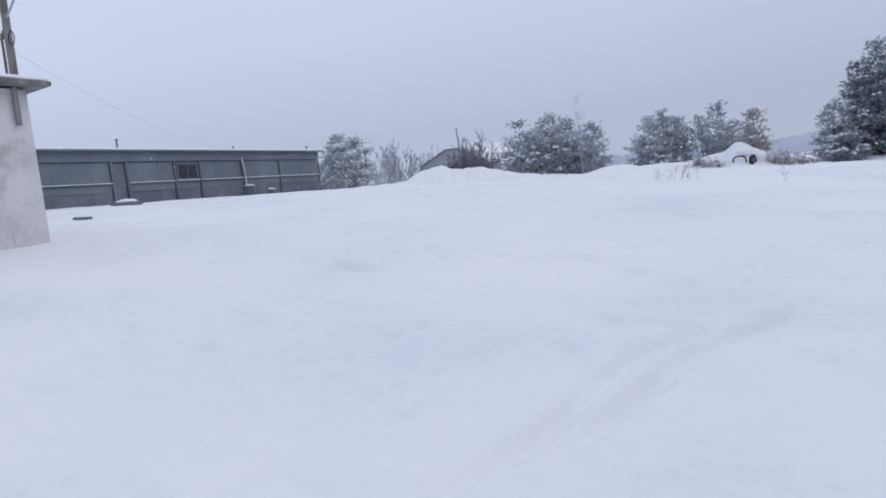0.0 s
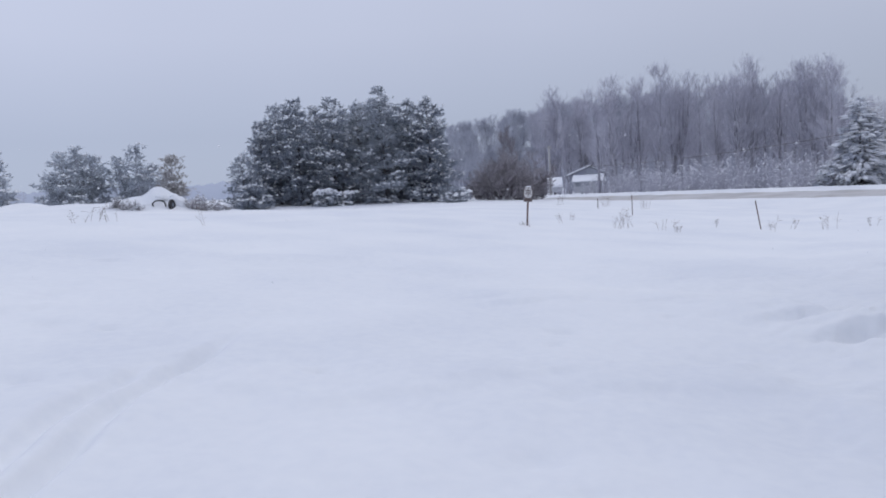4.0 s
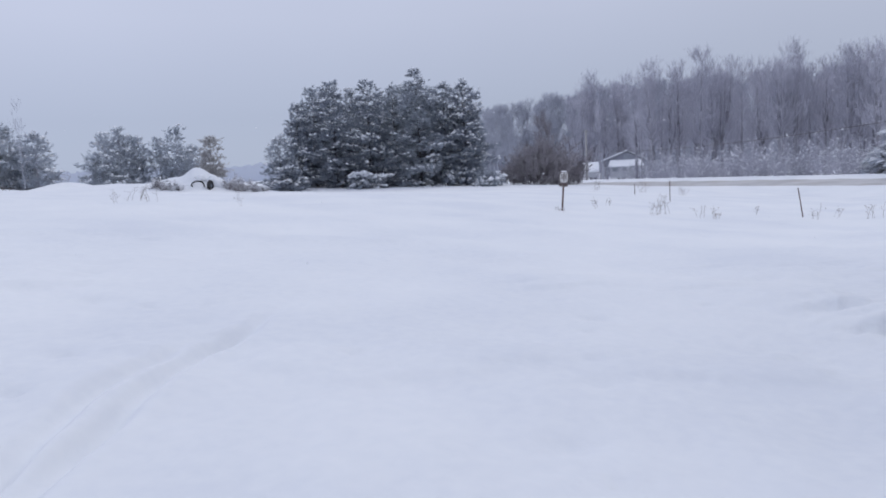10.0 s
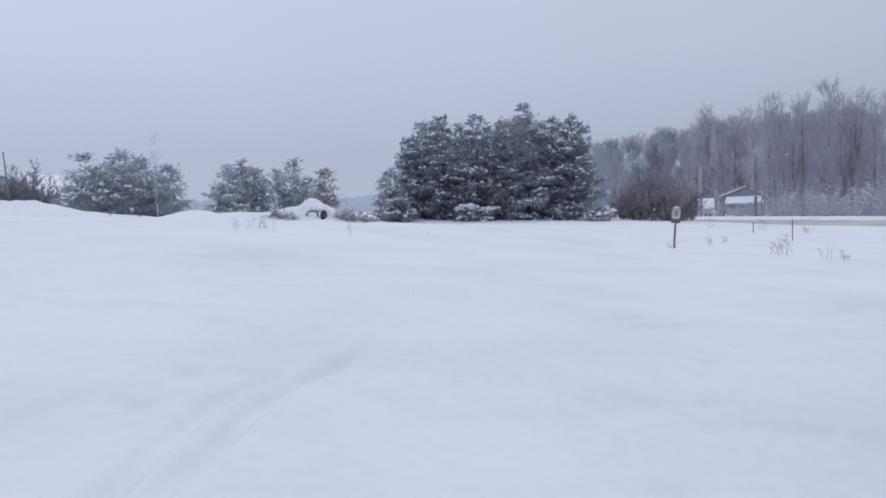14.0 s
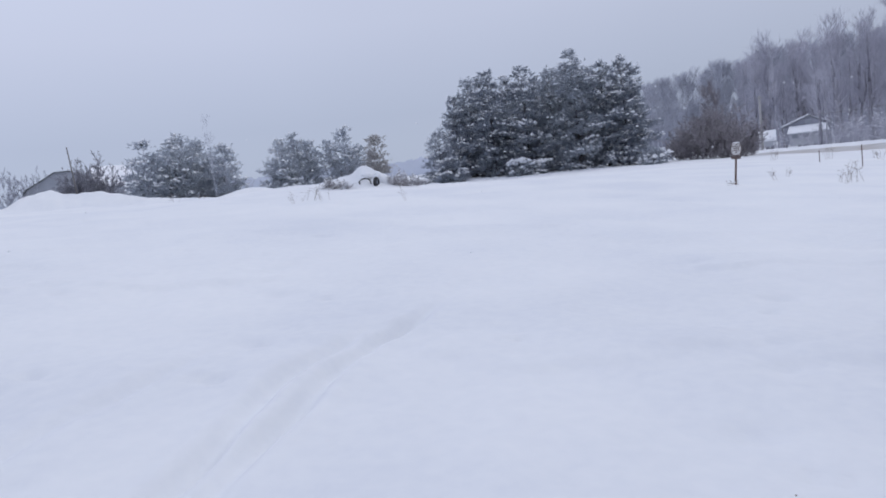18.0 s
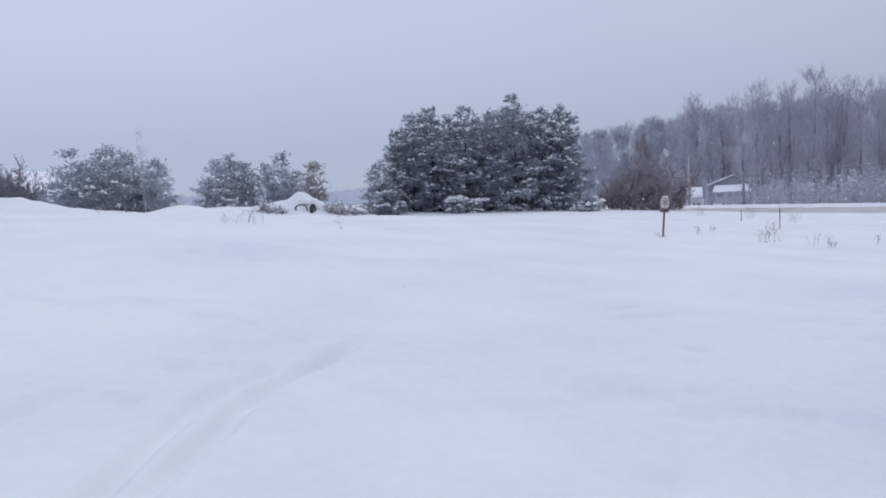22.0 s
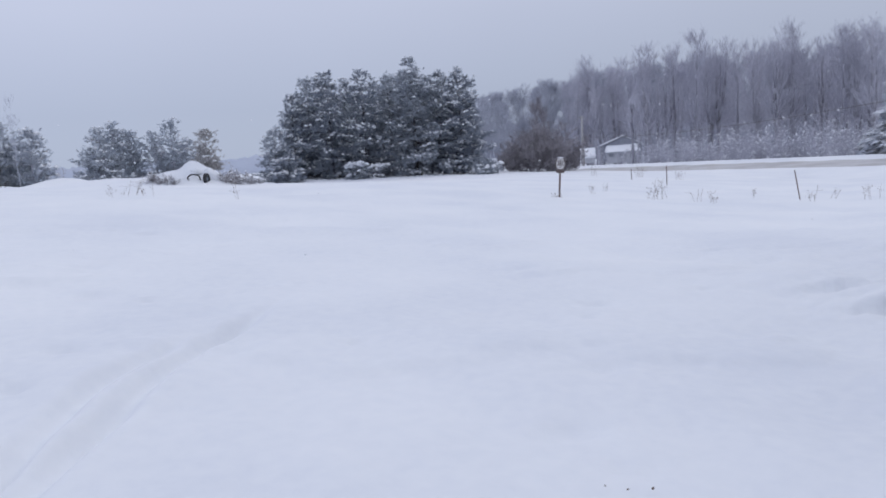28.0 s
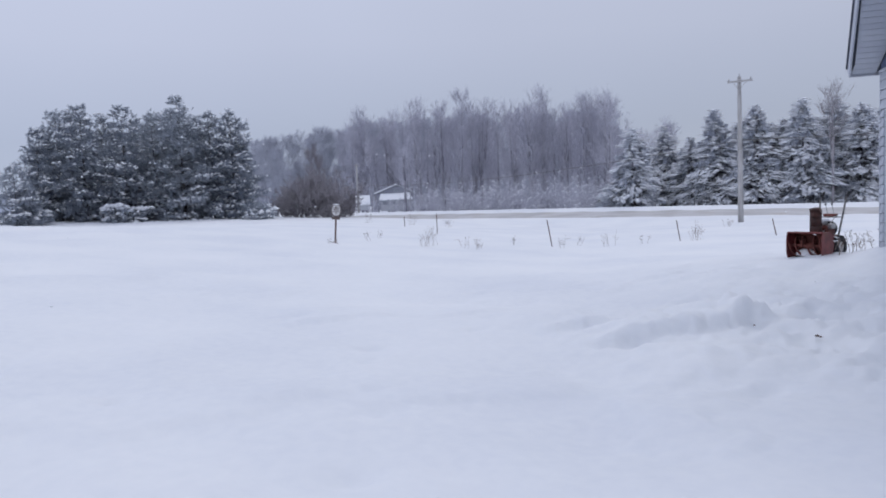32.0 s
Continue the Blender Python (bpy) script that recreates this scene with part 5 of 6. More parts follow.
part("handle", Shape().path([(0.01, 0.17, 0.18), (0.05, 0.20, 0.34), (0.10, 0.23, 0.53), (0.155, 0.27, 0.76)], [0.017, 0.015, 0.015, 0.016], 10), BLACK, shovel, smooth=True)
part("socket", Shape().tube((-0.01, 0.16, 0.11), (0.04, 0.195, 0.30), 0.026, 0.019, 10), BLACK, shovel)
lx, ly = polar(65.6, 8.75)
clod = thing("frozen_clod", pose(lx, ly, g(lx, ly) - 0.02, 0, 0, 20), "dark frozen clod lying on the snow", "clod")
part("lump", Shape().blob((0, 0, 0), 0.10, 0.08, 0.11, 14, 6, 0.5, 8).blob((0.05, 0.04, 0.0), 0.06, 0.05, 0.07, 10, 4, 0.5, 4), BLACK, clod, smooth=True)
part("snow_cap", Shape().blob((-0.02, 0.02, 0.095), 0.05, 0.04, 0.025, 10, 4, 0.3, 2), SNOW_LOAD, clod, smooth=True)
for k, (x, y, w) in enumerate(((1.33, 2.94, 0.006), (1.45, 2.93, 0.008), (1.24, 2.99, 0.005), (6.44, 4.29, 0.020), (6.47, 4.27, 0.012), (6.46, 5.02, 0.014))):
    c = thing("snow_crumb", pose(x, y, g(x, y) + ruts(np.array([x]), np.array([y]))[0] - 0.2 * w, 0, 0, 40 * k), "tiny dark crumb of earth lying on the snow", "clod", "crumbs on the snow")
    part("lump", Shape().blob((0, 0, 0.4 * w), 1.2 * w, 0.8 * w, w, 10, 5, 0.5, k), WEED, c, smooth=True)
# stretches of the doors' black seal that show, added as separate strips
for x, z, ln, dip in ((1.80, 0.385, 0.80, 6.6), (3.31, 0.23, 0.30, 3.0), (4.28, 0.17, 0.82, 4.7)):
    px_, py_ = GX - 0.6947 * x - 0.036, GY - 0.7193 * x + 0.035
    b = thing("dark_lath", pose(px_, py_, max(GZ + z, g(px_, py_) + 0.01), 0, dip, -134), "dark stretch of door seal showing above the snow", "lath", "laths by the doors")
    part("strip", Shape().box((0, 0, 0), (ln, 0.03, 0.02), cut=0.005), BLACK, b)

# ---- the rendered hut and its pole ----
hx, hy = polar(-60.2, 11.6)
hz = g(hx, hy)
hut = thing("hut", pose(hx, hy, hz, 0, 0, 86), "small stained off-white rendered hut with a snowy flat roof", "hut")
s = Shape()
s.add([(-4.0, -0.02, -0.6), (0.02, -0.01, -0.6), (0.02, 2.55, -0.6), (-4.0, 2.6, -0.6), (-4.0, 0, 2.17), (0, 0, 2.17), (0, 2.5, 2.17), (-4.0, 2.5, 2.17)],
      [(0, 1, 5, 4), (1, 2, 6, 5), (2, 3, 7, 6), (3, 0, 4, 7), (4, 5, 6, 7), (3, 2, 1, 0)])
part("wall", s, RENDERED, hut)
part("roof_slab", Shape().box((-1.94, 1.22, 2.225), (4.20, 2.96, 0.065), pose(0, 0, 0, 0, 2, 0), 0.015), TIMBER, hut, "grey timber roof edge")
part("roof_snow", Shape().box((-1.94, 1.22, 2.285), (4.16, 2.92, 0.06), pose(0, 0, 0, 0, 2, 0), 0.045), SNOW_LOAD, hut, "layer of snow on the roof", True)
part("bracket", Shape().box((-0.18, -0.05, 1.92), (0.065, 0.05, 0.52), cut=0.01), TIMBER, hut, "grey timber bracket under the eave")
part("plinth_patch", Shape().blob((-0.3, 0.0, 0.0), 0.24, 0.025, 0.35, 14, 5, 0.4, 11), RENDERED, hut, "crumbled render at the foot")
px_, py_ = polar(-60.75, 21)
pz_ = g(px_, py_)
pole = thing("utility_pole", pose(px_, py_, pz_), "weathered wooden utility pole behind the rendered hut", "utility pole")
part("shaft", Shape().path([(0, 0, -0.5), (0.0, 0, 5.2), (0, 0, 9.2)], [0.11, 0.095, 0.055], 14), TIMBER, pole, smooth=True)
part("conduit", Shape().path([(-0.22, -0.05, 0.2), (-0.22, -0.05, 4.6), (-0.1, -0.05, 4.8)], 0.035, 8), TIMBER, pole, smooth=True)
part("bracket", Shape().box((-0.2, 0, 4.65), (0.36, 0.06, 0.07), cut=0.01), TIMBER, pole)
for k in range(3):
    part("insulator", Shape().lathe([(0, 0), (0.035, 0.0), (0.05, 0.03), (0.03, 0.06), (0.04, 0.09), (0, 0.11)], 12, pose(-0.34 + 0.14 * k, 0, 4.68)), STEEL, pole)
part("cable_coil", Shape().path([(0.22 + 0.13 * math.cos(a), -0.05, 4.55 + 0.17 * math.sin(a)) for a in np.linspace(0, 6.28, 17)], 0.013, 6), BLACK, pole)


def cable(name, a, b, sag, r, mat, label, n=24):
    t = thing(name, Matrix.Translation(a), label, "cable")
    d = Vector(b) - Vector(a)
    pts = [d * (k / n) - Vector((0, 0, sag * 4 * (k / n) * (1 - k / n))) for k in range(n + 1)]
    part("strand", Shape().path(pts, r, 5), mat, t, smooth=True)
    return t


cable("frosted_cable", (px_, py_, pz_ + 5.05), (*polar(-55.5, 17), 10.2), 0.3, 0.030, TWIG_FAR, "thick frosted service cable rising from the pole")
cable("power_cable", (px_, py_, pz_ + 4.3), (*polar(-40.5, 46.5), 5.2), 1.5, 0.004, TWIG_FAR, "thin pale cable sagging to the long shed")

# ---- the long blue shed ----
LX, LY = polar(-60.2, 33.0)
RX, RY = polar(-40.6, 47.0)
shed_az = math.degrees(math.atan2(RX - LX, RY - LY))
SH_L, SH_H, EXT = math.hypot(RX - LX, RY - LY), 2.42, 8.0
shed = thing("long_shed", pose(LX, LY, 2.43, 0, 0, 90 - shed_az), "long low weathered blue shed with a snowy roof", "shed")
# local x runs along the front, y into the building
part("wall", Shape().box(((SH_L - EXT) / 2, 2.6, SH_H / 2 - 0.5), (SH_L + EXT - 0.1, 5.0, SH_H + 0.9)), BARN_DARK, shed)
part("fascia", Shape().box(((SH_L - EXT) / 2, 0.0, SH_H - 0.22), (SH_L + EXT, 0.16, 0.44), cut=0.02), BARN_BLUE, shed, "blue-grey sheet fascia")
part("roof_deck", Shape().box(((SH_L - EXT) / 2, 2.5, SH_H + 0.04), (SH_L + EXT + 0.3, 5.6, 0.07), pose(0, 0, 0, 1.5, 0, 0), 0.01), BARN_DARK, shed)
part("roof_snow", Shape().box(((SH_L - EXT) / 2, 2.5, SH_H + 0.12), (SH_L + EXT + 0.34, 5.64, 0.10), pose(0, 0, 0, 1.5, 0, 0), 0.045), SNOW_LOAD, shed, "thin snow on the roof", True)


def along(az):
    """Distance along the shed's front at a bearing."""
    s_, c_ = math.sin(radians(az)), math.cos(radians(az))
    ex, ey = (RX - LX) / SH_L, (RY - LY) / SH_L
    return (LX * c_ - LY * s_) / (ey * s_ - ex * c_)


posts = [-EXT + 1.4, -3.4, along(-55.6), along(-54.6), along(-51.3), along(-49.5), along(-46.4), along(-43.6), SH_L - 0.06]
panels = [(a + 0.07, b - 0.07) for a, b in zip(posts, posts[1:])]
for q in posts:
    part("post", Shape().box((q, -0.02, SH_H / 2 - 0.35), (0.10, 0.08, SH_H - 0.1), cut=0.01), BARN_DARK, shed)
for k, (a, b) in enumerate(panels):
    if k == 2:      # the doorway
        d = part("door", Shape().box(((a + b) / 2, 0.06, 0.85), (b - a, 0.05, 2.1), cut=0.006), BARN_DARK, shed, "dark plank door")
        part("latch", Shape().box((b - 0.14, 0.02, 0.95), (0.12, 0.03, 0.04), cut=0.006), STEEL, d)
        continue
    n = max(2, int((b - a) / 0.9))
    for i in range(n):
        w = (b - a) / n
        part("upper_sheet", Shape().box((a + w * (i + 0.5), 0.05 + rng.uniform(-0.008, 0.008), 1.50), (w - 0.005, 0.03, 0.90), cut=0.002), BARN_BLUE, shed)
        part("lower_board", Shape().box((a + w * (i + 0.5), 0.05 + rng.uniform(-0.008, 0.008), 0.30), (w - 0.005, 0.03, 1.30), cut=0.002), BARN_DARK, shed)
    led = part("ledge", Shape().box(((a + b) / 2, -0.02, 0.98), (b - a, 0.15, 0.05), cut=0.01), BARN_DARK, shed)
    part("ledge_snow", Shape().box(((a + b) / 2, -0.02, 1.02), (b - a - 0.02, 0.13, 0.035), cut=0.014), SNOW_LOAD, led, "line of snow on the ledge", True)
    part("skirt_sheet", Shape().box(((a + b) / 2, 0.015, 0.78), (b - a - 0.02, 0.03, 0.34), cut=0.004), BARN_BLUE, shed)
wa, wb = along(-51.1), along(-49.7)
win = part("window", Shape().box(((wa + wb) / 2, 0.02, 1.45), (wb - wa, 0.03, 0.72), cut=0.004), WINDOW_DARK, shed, "dusty dark window")
for a, b, cx, cz in ((0.08, 0.80, wa, 1.45), (0.08, 0.80, wb, 1.45), (wb - wa + 0.08, 0.07, (wa + wb) / 2, 1.83), (wb - wa + 0.08, 0.07, (wa + wb) / 2, 1.08), (0.04, 0.74, (wa + wb) / 2, 1.45)):
    part("frame_bar", Shape().box((cx, 0.0, cz), (a, 0.05, b), cut=0.006), BARN_DARK, win)
for az, h in ((-54.6, 0.5), (-46.5, 0.22), (-41.0, 0.3)):
    q = along(az)
    pp = part("roof_pipe", Shape().tube((q, 0.35, SH_H), (q, 0.35, SH_H + 0.1 + h), 0.05, n=10), TIMBER, shed, "grey vent pipe")
    part("pipe_cap", Shape().lathe([(0, 0.06), (0.09, 0.02), (0.09, 0.0), (0, 0)], 12, pose(q, 0.35, SH_H + 0.1 + h)), TIMBER, pp)
q = along(-46.4)
part("downpipe", Shape().path([(q, -0.06, SH_H - 0.3), (q + 0.05, -0.12, 1.2), (q + 0.05, -0.12, 0.2)], 0.045, 8), HOUSE_WALL, shed, "pale downpipe", True)
# clutter along the shed
for az, r, sx, sy, sz, lab in ((-54.9, 29.5, 0.5, 0.3, 0.16, "dark snow-topped trough lying before the shed"), (-57.9, 20.0, 0.22, 0.1, 0.07, "dark board end sticking out of the snow"), (-46.2, 41.5, 0.5, 0.4, 0.55, "heap of scrap under the downpipe"),
                               (-44.5, 43.0, 0.35, 0.3, 0.3, "dark box by the shed wall")):
    x, y = polar(az, r)
    o = thing("trough" if sx > 0.6 else "board_end" if sz < 0.1 else "scrap_heap" if sz > 0.4 else "box", pose(x, y, g(x, y), 0, 0, az * 0 + 20), lab, "clutter")
    part("body", Shape().box((0, 0, sz / 2 - 0.03), (sx * 2, sy * 2, sz), pose(0, 0, 0, 0, 3, 0), 0.04), BARN_DARK, o)
    if sz > 0.1:
        part("snow_cap", Shape().blob((0, 0, sz - 0.035), sx * 0.95, sy * 0.95, 0.12, 16, 4, 0.2, sx * 9), SNOW_LOAD, o, smooth=True)

# ---- the old barn, its grey paled for mist, and the low roof beside it ----
ox, oy = polar(-30.0, 76)
barn = thing("old_barn", pose(ox, oy, g(ox, oy) - 0.9, 0, 0, 22), "old gambrel barn in a haze-dimmed grey", "barn")
gam = [(-4.1, 0), (4.1, 0), (4.1, 1.6), (3.2, 3.2), (0.6, 4.6), (-0.6, 4.6), (-3.2, 3.2), (-4.1, 1.6)]
part("end_wall", Shape().sheet(gam, 0.2), FAR_SHED, barn)
body = Shape().sheet([(x * 0.97, z * 0.98) for x, z in gam], 8.0, pose(0, 4.2, 0))
part("body", body, FAR_SHED, barn)
for (xa, za), (xb, zb) in zip(gam[2:], gam[3:]):
    d = Vector((xb - xa, 0, zb - za))
    mm = Matrix.Translation(((xa + xb) / 2, 4.0, (za + zb) / 2)) @ Matrix.Rotation(-math.atan2(d.z, d.x), 4, "Y")
    part("roof_sheet", Shape().box((0, 0, -0.06), (d.length + 0.1, 8.7, 0.07), mm, 0.01), BARN_ROOF, barn)
part("barn_door", Shape().box((0, -0.13, 1.4), (2.4, 0.06, 2.8), cut=0.01), TWIG_FAR, barn)
ox, oy = polar(-26.1, 66)
low = thing("low_shelter", turned(ox, oy, 3.5, -26.1), "low shed end under a wide snow-covered roof", "shed")
for nm, mat_, up_, edge_ in (("roof", BARN_DARK, 0.0, 0.0), ("roof_snow", SNOW_LOAD, 0.10, -0.05)):
    eave = [(-2.3 - edge_, 0 - edge_, up_), (2.0 + edge_, 0 - edge_, up_), (0.2 + edge_, 5.0, 1.75 + up_), (-2.6 - edge_, 5.0, 1.85 + up_)]
    thick_ = 0.10 if up_ == 0 else 0.22
    part(nm, Shape().add(eave + [(x, y, z + thick_) for x, y, z in eave], [(3, 2, 1, 0), (4, 5, 6, 7), (0, 1, 5, 4), (1, 2, 6, 5), (2, 3, 7, 6), (3, 0, 4, 7)]), mat_, low)
part("wall", Shape().box((-0.2, 2.6, -1.2), (3.8, 4.6, 2.5)), FAR_SHED, low)
ox, oy = polar(-29.2, 50)
lp = thing("leaning_pole", pose(ox, oy, g(ox, oy) - 0.2, 0, -3, 20), "thin leaning pole among the bushes", "pole")
part("shaft", Shape().path([(0, 0, 0), (0, 0, 4.0)], [0.05, 0.035], 8), TIMBER, lp)

# ---- the snowed-in cart on the heap ----
cx_, cy_ = polar(-8.0, 30.3)
cart = thing("snowed_in_cart", pose(cx_, cy_, g(cx_, cy_), 0, 0, 8), "buried cart showing a black hoop and a tyre", "cart")
part("hoop", Shape().path([(-0.26, 0, -0.15)] + [(-0.22 + 0.24 * math.cos(a) * 1.0, 0, 0.10 + 0.16 * math.sin(a)) for a in np.linspace(math.pi, 0, 11)] + [(0.03, 0, -0.15)], 0.028, 8), BLACK, cart, smooth=True)
ty = part("tyre", Shape().lathe([(0.09, -0.05), (0.19, -0.06), (0.23, -0.03), (0.23, 0.03), (0.19, 0.06), (0.09, 0.05), (0.09, -0.05)], 22, pose(0.26, -0.02, 0.05, 90, 0, 62)), BLACK, cart)
part("hub", Shape().lathe([(0, -0.04), (0.1, -0.04), (0.1, 0.04), (0, 0.04)], 14, pose(0.26, -0.02, 0.05, 90, 0, 62)), BARN_DARK, ty)
part("snow_cover", Shape().blob((-0.25, 0.75, -0.35), 0.95, 0.75, 0.72, 26, 8, 0.35, 6).blob((0.45, 0.7, -0.35), 0.50, 0.6, 0.80, 22, 7, 0.3, 9).blob((-0.12, 0.55, 0.28), 0.26, 0.3, 0.24, 14, 6, 0.3, 3).blob((-1.05, 0.6, -0.4), 0.6, 0.5, 0.55, 16, 6, 0.3, 5), SNOW, cart, "deep snow over the cart", True)

# ---- the sign, the stakes and the weeds ----
sx_, sy_ = polar(19.9, 22)
sign = thing("field_sign", pose(sx_, sy_, g(sx_, sy_), 0, 4.5, -20), "small weathered sign on a rusty post in the field", "sign")
part("post", Shape().box((0, 0.02, 0.5), (0.055, 0.035, 1.2), cut=0.008), RUST_POST, sign)
oval = [(0.135 * math.copysign(abs(math.cos(a)) ** 0.7, math.cos(a)), 1.02 + 0.17 * math.copysign(abs(math.sin(a)) ** 0.7, math.sin(a))) for a in np.linspace(0, 6.283, 28, endpoint=False)]
plate = part("plate", Shape().sheet(oval, 0.012, pose(0, -0.01, 0)), SIGN_FACE, sign, "pale rounded sign plate")
rim = Shape().path([(x, -0.012, z) for x, z in oval + oval[:1]], 0.012, 6)
part("rim", rim, SIGN_INK, plate)
part("emblem_ring", Shape().path([(0.062 * math.cos(a), -0.020, 1.04 + 0.075 * math.sin(a)) for a in np.linspace(0, 6.283, 15)], 0.009, 5), SIGN_INK, plate)
for k in range(6):
    a = radians(60 * k + 30)
    part("emblem_spot", Shape().lathe([(0, 0.004), (0.018, 0.004), (0.018, 0), (0, 0)], 10, pose(0.098 * math.cos(a), -0.018, 1.04 + 0.118 * math.sin(a), 90, 0, 0)), SIGN_INK, plate)
part("emblem_cross", Shape().box((0, -0.019, 1.04), (0.11, 0.006, 0.018), pose(0, 0, 0), 0.002).box((0, -0.019, 1.04), (0.018, 0.006, 0.13), pose(0, 0, 0), 0.002), SIGN_INK, plate)
part("lower_plate", Shape().box((0.0, -0.01, 0.79), (0.25, 0.012, 0.09), cut=0.003), SIGN_INK, sign, "small dark plate under the sign")
part("snow_cap", Shape().blob((0, 0, 1.185), 0.10, 0.03, 0.035, 12, 4, 0.2, 1), SNOW_LOAD, sign, smooth=True)


def weeds(az, r, h, n, label="dry brown weed stalks standing out of the snow", lean=0.15, heads=True, wide=0.10):
    x, y = polar(az, r)
    t = thing("dry_weeds", pose(x, y, g(x, y) - 0.03), label, "weeds", "weeds along the field")
    s, hd, fr = Shape(), Shape(), []
    for _ in range(n):
        bx_, by_ = rng.normal(0, wide, 2)
        d = np.array([rng.normal(0, lean), rng.normal(0, lean), 1.0]) * h * rng.uniform(0.55, 1.05)
        p = [np.array([bx_, by_, 0]) + d * q + np.array([rng.normal(0, 0.02), rng.normal(0, 0.02), 0]) * q for q in (0, 0.4, 0.75, 1.0)]
        s.path(p, [0.004, 0.0035, 0.003, 0.002], 4)
        for _ in range(4):
            q = rng.uniform(0.4, 0.95)
            a = np.array([bx_, by_, 0]) + d * q
            b = a + np.array([rng.normal(0, 0.12), rng.normal(0, 0.12), rng.uniform(0.02, 0.12)]) * h * 1.2
            s.tube(a, b, 0.003, 0.002, 3, False)
            if heads and rng.uniform() < 0.35:
                hd.blob(b, 0.012, 0.012, 0.017, 6, 3, 0.3, rng.uniform(0, 9))
            elif rng.uniform() < 0.5:
                fr.append(b)
    tagged(part("stalk", s, WEED, t), kind="stuff")
    if hd.v:
        tagged(part("seed_head", hd, WEED, t), kind="stuff")
    if fr:
        sv, sf = pats(np.array(fr), rng.uniform(0.015, 0.035, len(fr)))
        tagged(raw("snow_load", sv, sf, SNOW_LOAD, t, "", True), kind="stuff")


def stake(az, r, h, tilt, turn, mat=RUST_POST):
    x, y = polar(az, r)
    t = thing("fence_stake", pose(x, y, g(x, y), 0, tilt, turn), "thin rusty steel stake standing in the snow", "stake", "stakes along the road")
    part("bar", Shape().box((0, 0, h / 2 - 0.15), (0.035, 0.012, h + 0.3), cut=0.003).box((0, 0.01, h / 2 - 0.15), (0.010, 0.03, h + 0.3), cut=0.002), mat, t)
    for k in range(3):
        part("lug", Shape().box((0, -0.012, h * (0.35 + 0.25 * k)), (0.014, 0.02, 0.018), cut=0.003), mat, t)


stake(28.1, 33, 0.85, 0, -28)
stake(37.25, 26, 1.0, -9, -37)
stake(47.0, 29, 0.8, -9, -47)
stake(53.7, 30, 0.68, -12, -54)
stake(25.5, 38, 0.55, 0, -25)
for az, r, h, n in ((27.2, 23, 0.6, 11), (31.2, 22.5, 0.42, 8), (19.7, 21.6, 0.25, 5), (37.8, 25.5, 0.5, 4), (41.5, 27, 0.6, 5), (48.0, 29, 0.75, 12), (44.3, 28, 0.4, 3), (39.4, 28, 0.4, 3), (34.2, 26, 0.35, 3), (22.2, 24, 0.5, 3), (24.0, 26, 0.4, 3),
                    (-12.6, 21, 0.6, 5), (-11.8, 20.5, 0.5, 3), (-5.2, 19, 0.6, 2), (-14.0, 20.5, 0.4, 3), (-21.0, 37, 0.6, 6), (-23.0, 38, 0.6, 5), (-17.5, 38, 0.5, 5), (-45.8, 40.5, 0.7, 8), (-43.6, 42, 0.6, 8), (-41.0, 44, 0.6, 7), (-47.2, 39.5, 0.6, 9), (-44.8, 41.3, 0.8, 10), (-42.4, 42.8, 0.7, 10), (-40.2, 44.5, 0.9, 10), (-39.3, 45, 0.8, 9), (-49.0, 38, 0.5, 7),
                    (58.8, 12.9, 0.38, 9), (59.7, 12.4, 0.30, 6), (50.5, 40, 0.5, 8), (56, 41, 0.5, 6), (29, 40, 0.6, 8), (26, 42, 0.7, 8), (22.6, 44, 0.7, 6)):
    weeds(az, r, h, n, wide=0.2 if n > 5 and r < 25 else 0.12, lean=0.28)

# ---- the pole by the road and its cable ----
px_, py_ = polar(51.3, 45)
pz_ = g(px_, py_)
rp = thing("utility_pole", pose(px_, py_, pz_, 0, 0, -60), "pale wooden utility pole beside the road", "utility pole")
PH = 8.35
part("shaft", Shape().path([(0, 0, -0.4), (0, 0, PH * 0.5), (0, 0, PH)], [0.16, 0.135, 0.10], 14), POLE, rp, smooth=True)
arm = part("cross_arm", Shape().box((0.05, -0.1, PH - 0.25), (1.35, 0.09, 0.11), cut=0.012), POLE, rp)
for sx in (-0.55, 0.62):
    part("insulator", Shape().lathe([(0, 0), (0.03, 0.0), (0.05, 0.04), (0.03, 0.07), (0.045, 0.11), (0, 0.14)], 12, pose(sx, -0.1, PH - 0.2)), STEEL, arm)
part("top_pin", Shape().lathe([(0, 0), (0.04, 0.0), (0.05, 0.05), (0.03, 0.09), (0.04, 0.14), (0, 0.18)], 12, pose(0, 0, PH)), STEEL, rp)
part("brace", Shape().path([(-0.35, -0.13, PH - 0.28), (0, -0.13, PH - 0.75)], 0.015, 6).path([(0.42, -0.13, PH - 0.28), (0, -0.13, PH - 0.75)], 0.015, 6), STEEL, rp)
fx, fy = polar(21.9, 88)
fz = g(fx, fy)
fp = thing("utility_pole", pose(fx, fy, fz, 0, 0, 20), "far pale utility pole by the bend of the road", "utility pole")
part("shaft", Shape().path([(0, 0, -0.4), (0, 0, 6.0)], [0.16, 0.11], 10), POLE, fp, smooth=True)
part("cross_arm", Shape().box((0, -0.1, 5.8), (0.9, 0.09, 0.11), cut=0.012), POLE, fp)
cable("roadside_cable", (px_, py_, pz_ + 4.75), (fx, fy, fz + 3.4), 0.8, 0.015, TIMBER, "dark cable hung along the road poles", 40)
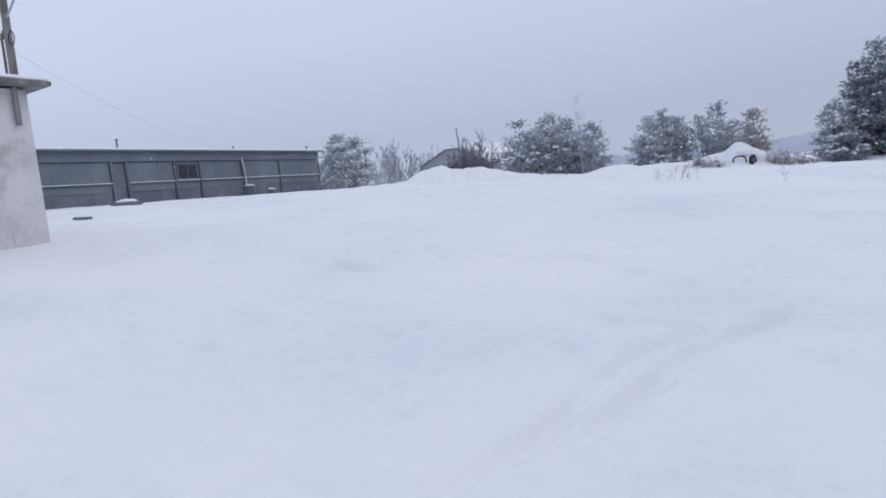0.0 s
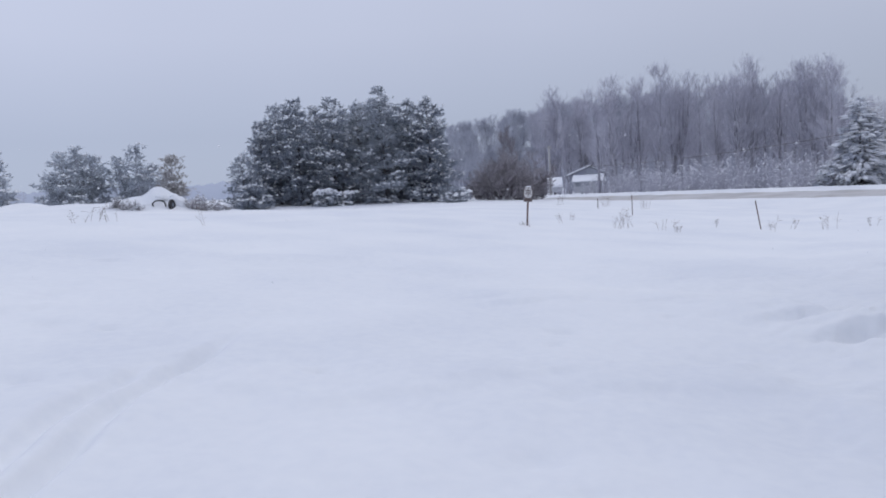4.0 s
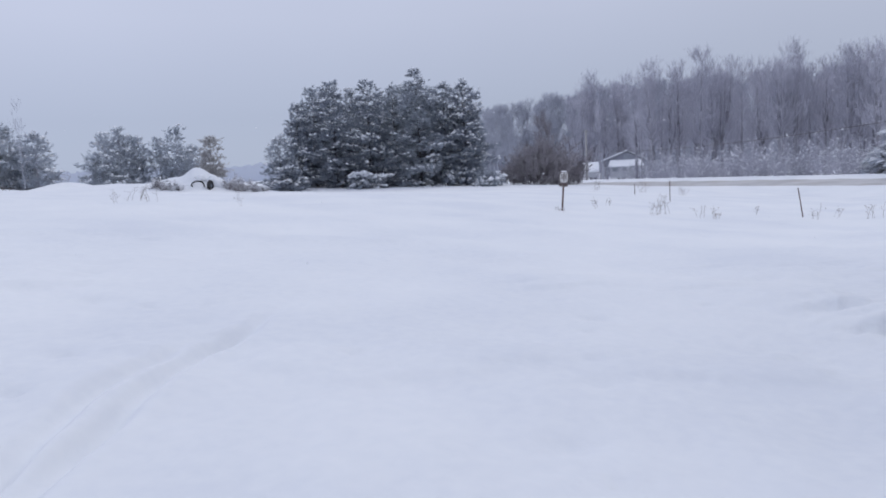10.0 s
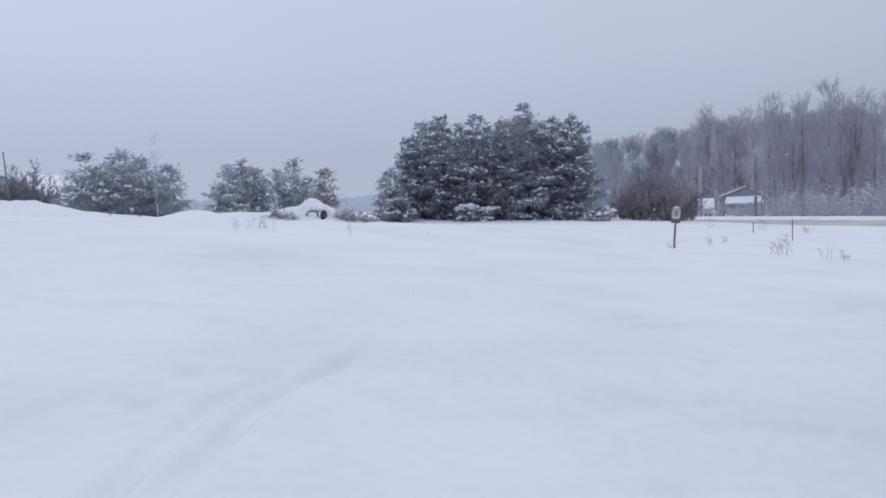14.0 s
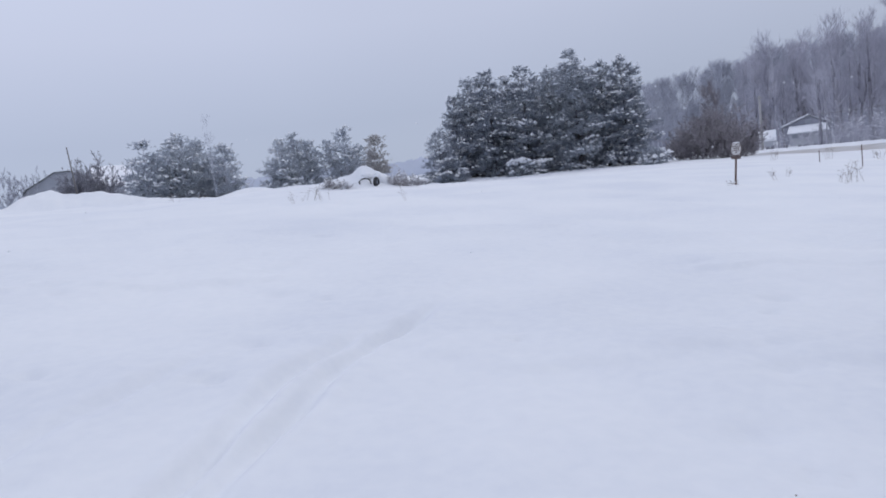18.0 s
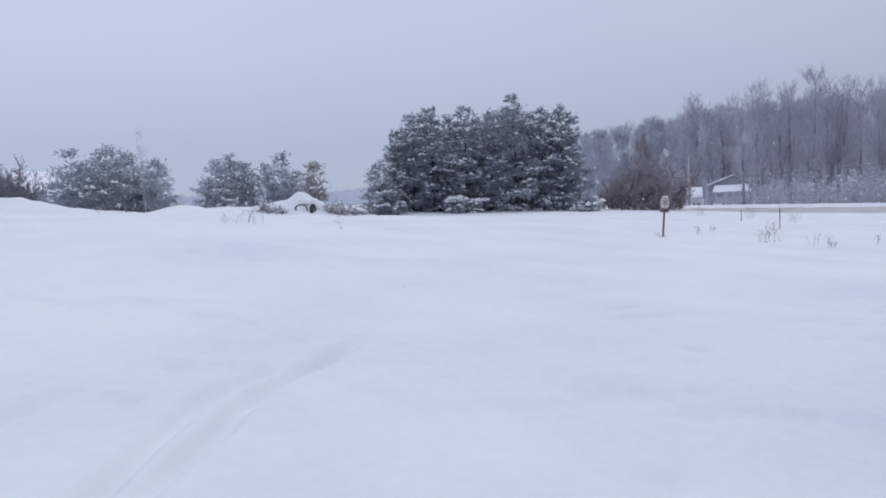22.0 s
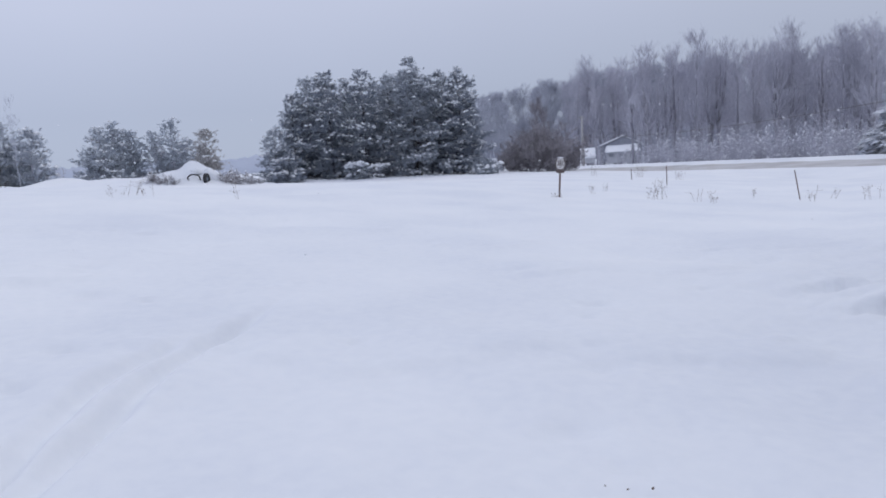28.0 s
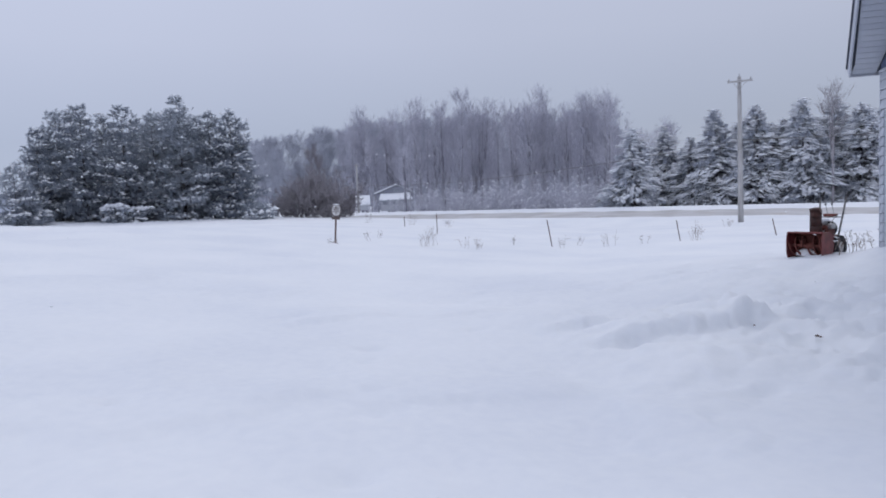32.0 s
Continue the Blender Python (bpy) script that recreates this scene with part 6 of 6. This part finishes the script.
cable("roadside_cable", (px_, py_, pz_ + 4.75), (*polar(86, 60), 5.5), 0.6, 0.018, TIMBER, "dark cable hung along the road poles", 30)

# ---- the house across the road ----
ox, oy = polar(24.5, 104)
house = thing("house", turned(ox, oy, 0.0, 24.5), "pale house with snowy roofs half hidden by trees", "house")
part("wall", Shape().box((0.65, 2.0, 0.0), (4.3, 4.0, 1.5)), HOUSE_WALL, house)
# gable end in the backdrop's mist tone, blending into the woods
part("upper_wall", Shape().sheet([(-2.1, -0.6), (3.3, -0.6), (3.3, 1.75), (0.9, 2.85), (-2.1, 1.75)], 6.0, pose(0, 7.1, 0)), MIST_NEAR, house, "dim grey gable end of the taller part")


def roof(a, b, c, d, thick, mat_, name, parent):
    """A slab of roof over four corners."""
    low_ = [Vector(p) for p in (a, b, c, d)]
    return part(name, Shape().add(low_ + [p + Vector((0, 0, thick)) for p in low_], [(3, 2, 1, 0), (4, 5, 6, 7), (0, 1, 5, 4), (1, 2, 6, 5), (2, 3, 7, 6), (3, 0, 4, 7)]), mat_, parent)


rf = roof((-1.7, -0.5, 0.66), (3.1, -0.5, 0.66), (2.9, 4.0, 1.55), (-1.5, 4.0, 1.55), 0.08, FAR_SHED, "porch_roof", house)
roof((-1.72, -0.52, 0.75), (3.12, -0.52, 0.75), (2.9, 4.0, 1.64), (-1.5, 4.0, 1.64), 0.14, SNOW_LOAD, "roof_snow", rf)
for xa, za, xb, zb, deep_ in ((-2.5, 1.62, 0.9, 2.92, 0.18), (0.9, 2.92, 3.7, 1.62, 0.05)):
    rf = roof((xa, 3.8, za), (xb, 3.8, zb), (xb, 10.4, zb), (xa, 10.4, za), 0.10, FAR_SHED, "gable_roof", house)
    roof((xa, 3.78, za + 0.11), (xb, 3.78, zb + 0.11), (xb, 10.4, zb + 0.11), (xa, 10.4, za + 0.11), deep_, SNOW_LOAD, "roof_snow", rf)
# panes take the pale hazed grey instead of dark glass
for x in (-0.8, 0.6, 2.0):
    w = part("window", Shape().box((x, -0.01, 0.38), (0.7, 0.06, 0.42), cut=0.01), FAR_SHED, house)
    part("window_frame", Shape().box((x, -0.03, 0.62), (0.86, 0.08, 0.06), cut=0.01).box((x, -0.03, 0.14), (0.86, 0.1, 0.06), cut=0.01), SIDING, w)
w = part("gable_window", Shape().box((0.8, 4.06, 2.15), (0.7, 0.06, 0.45), cut=0.01), FAR_SHED, house)
part("window_frame", Shape().box((0.8, 4.04, 2.40), (0.85, 0.08, 0.06), cut=0.01).box((0.8, 4.04, 1.90), (0.85, 0.1, 0.06), cut=0.01), SIDING, w)
ox, oy = polar(22.25, 100)
hut_ = thing("garden_shed", turned(ox, oy, 0.0, 22.25), "low shed beside the house under a steep snow roof", "shed")
part("wall", Shape().box((0, 1.6, 0.0), (1.9, 2.6, 0.9)), HOUSE_WALL, hut_)
roof((-1.05, 0.0, 0.25), (1.05, 0.0, 0.25), (1.05, 2.0, 1.4), (-1.05, 2.0, 1.4), 0.24, SNOW_LOAD, "roof_snow", hut_)
for az, r, hh in ((22.95, 84, 8.4), (25.6, 86, 7.6), (26.1, 80, 8.0)):
    hardwood("bare_tree", spot(az, r), hh, "slim haze-pale tree standing before the house", "slim trees before the house", TWIG, bark=BARK_FAR, wide=0.13, limbs=16, low=0.40, forks=1, brushes=4)

# ---- flakes in the air ----
far_ = rng.uniform(5.0, 32.0, 420)
turn_ = np.radians(rng.uniform(-75, 85, 420))
hang = np.stack([far_ * np.sin(turn_), far_ * np.cos(turn_), EYE + far_ * rng.uniform(-0.14, 0.09, 420)], -1)
hang = hang[hang[:, 2] > ground(hang[:, 0], hang[:, 1]) + 0.15]
inside = (hang[:, 0] - GX) * 0.72 - (hang[:, 1] - GY) * 0.69 > -0.8        # none in the garage
hang = hang[~inside]
fv, ff = pats(hang, rng.uniform(0.006, 0.014, len(hang)), None, 1.2, 0.8)
tagged(raw("falling_snow", fv, ff, SNOW_LOAD, None), "scattered white snowflakes drifting through the air", "snowflakes", kind="stuff")
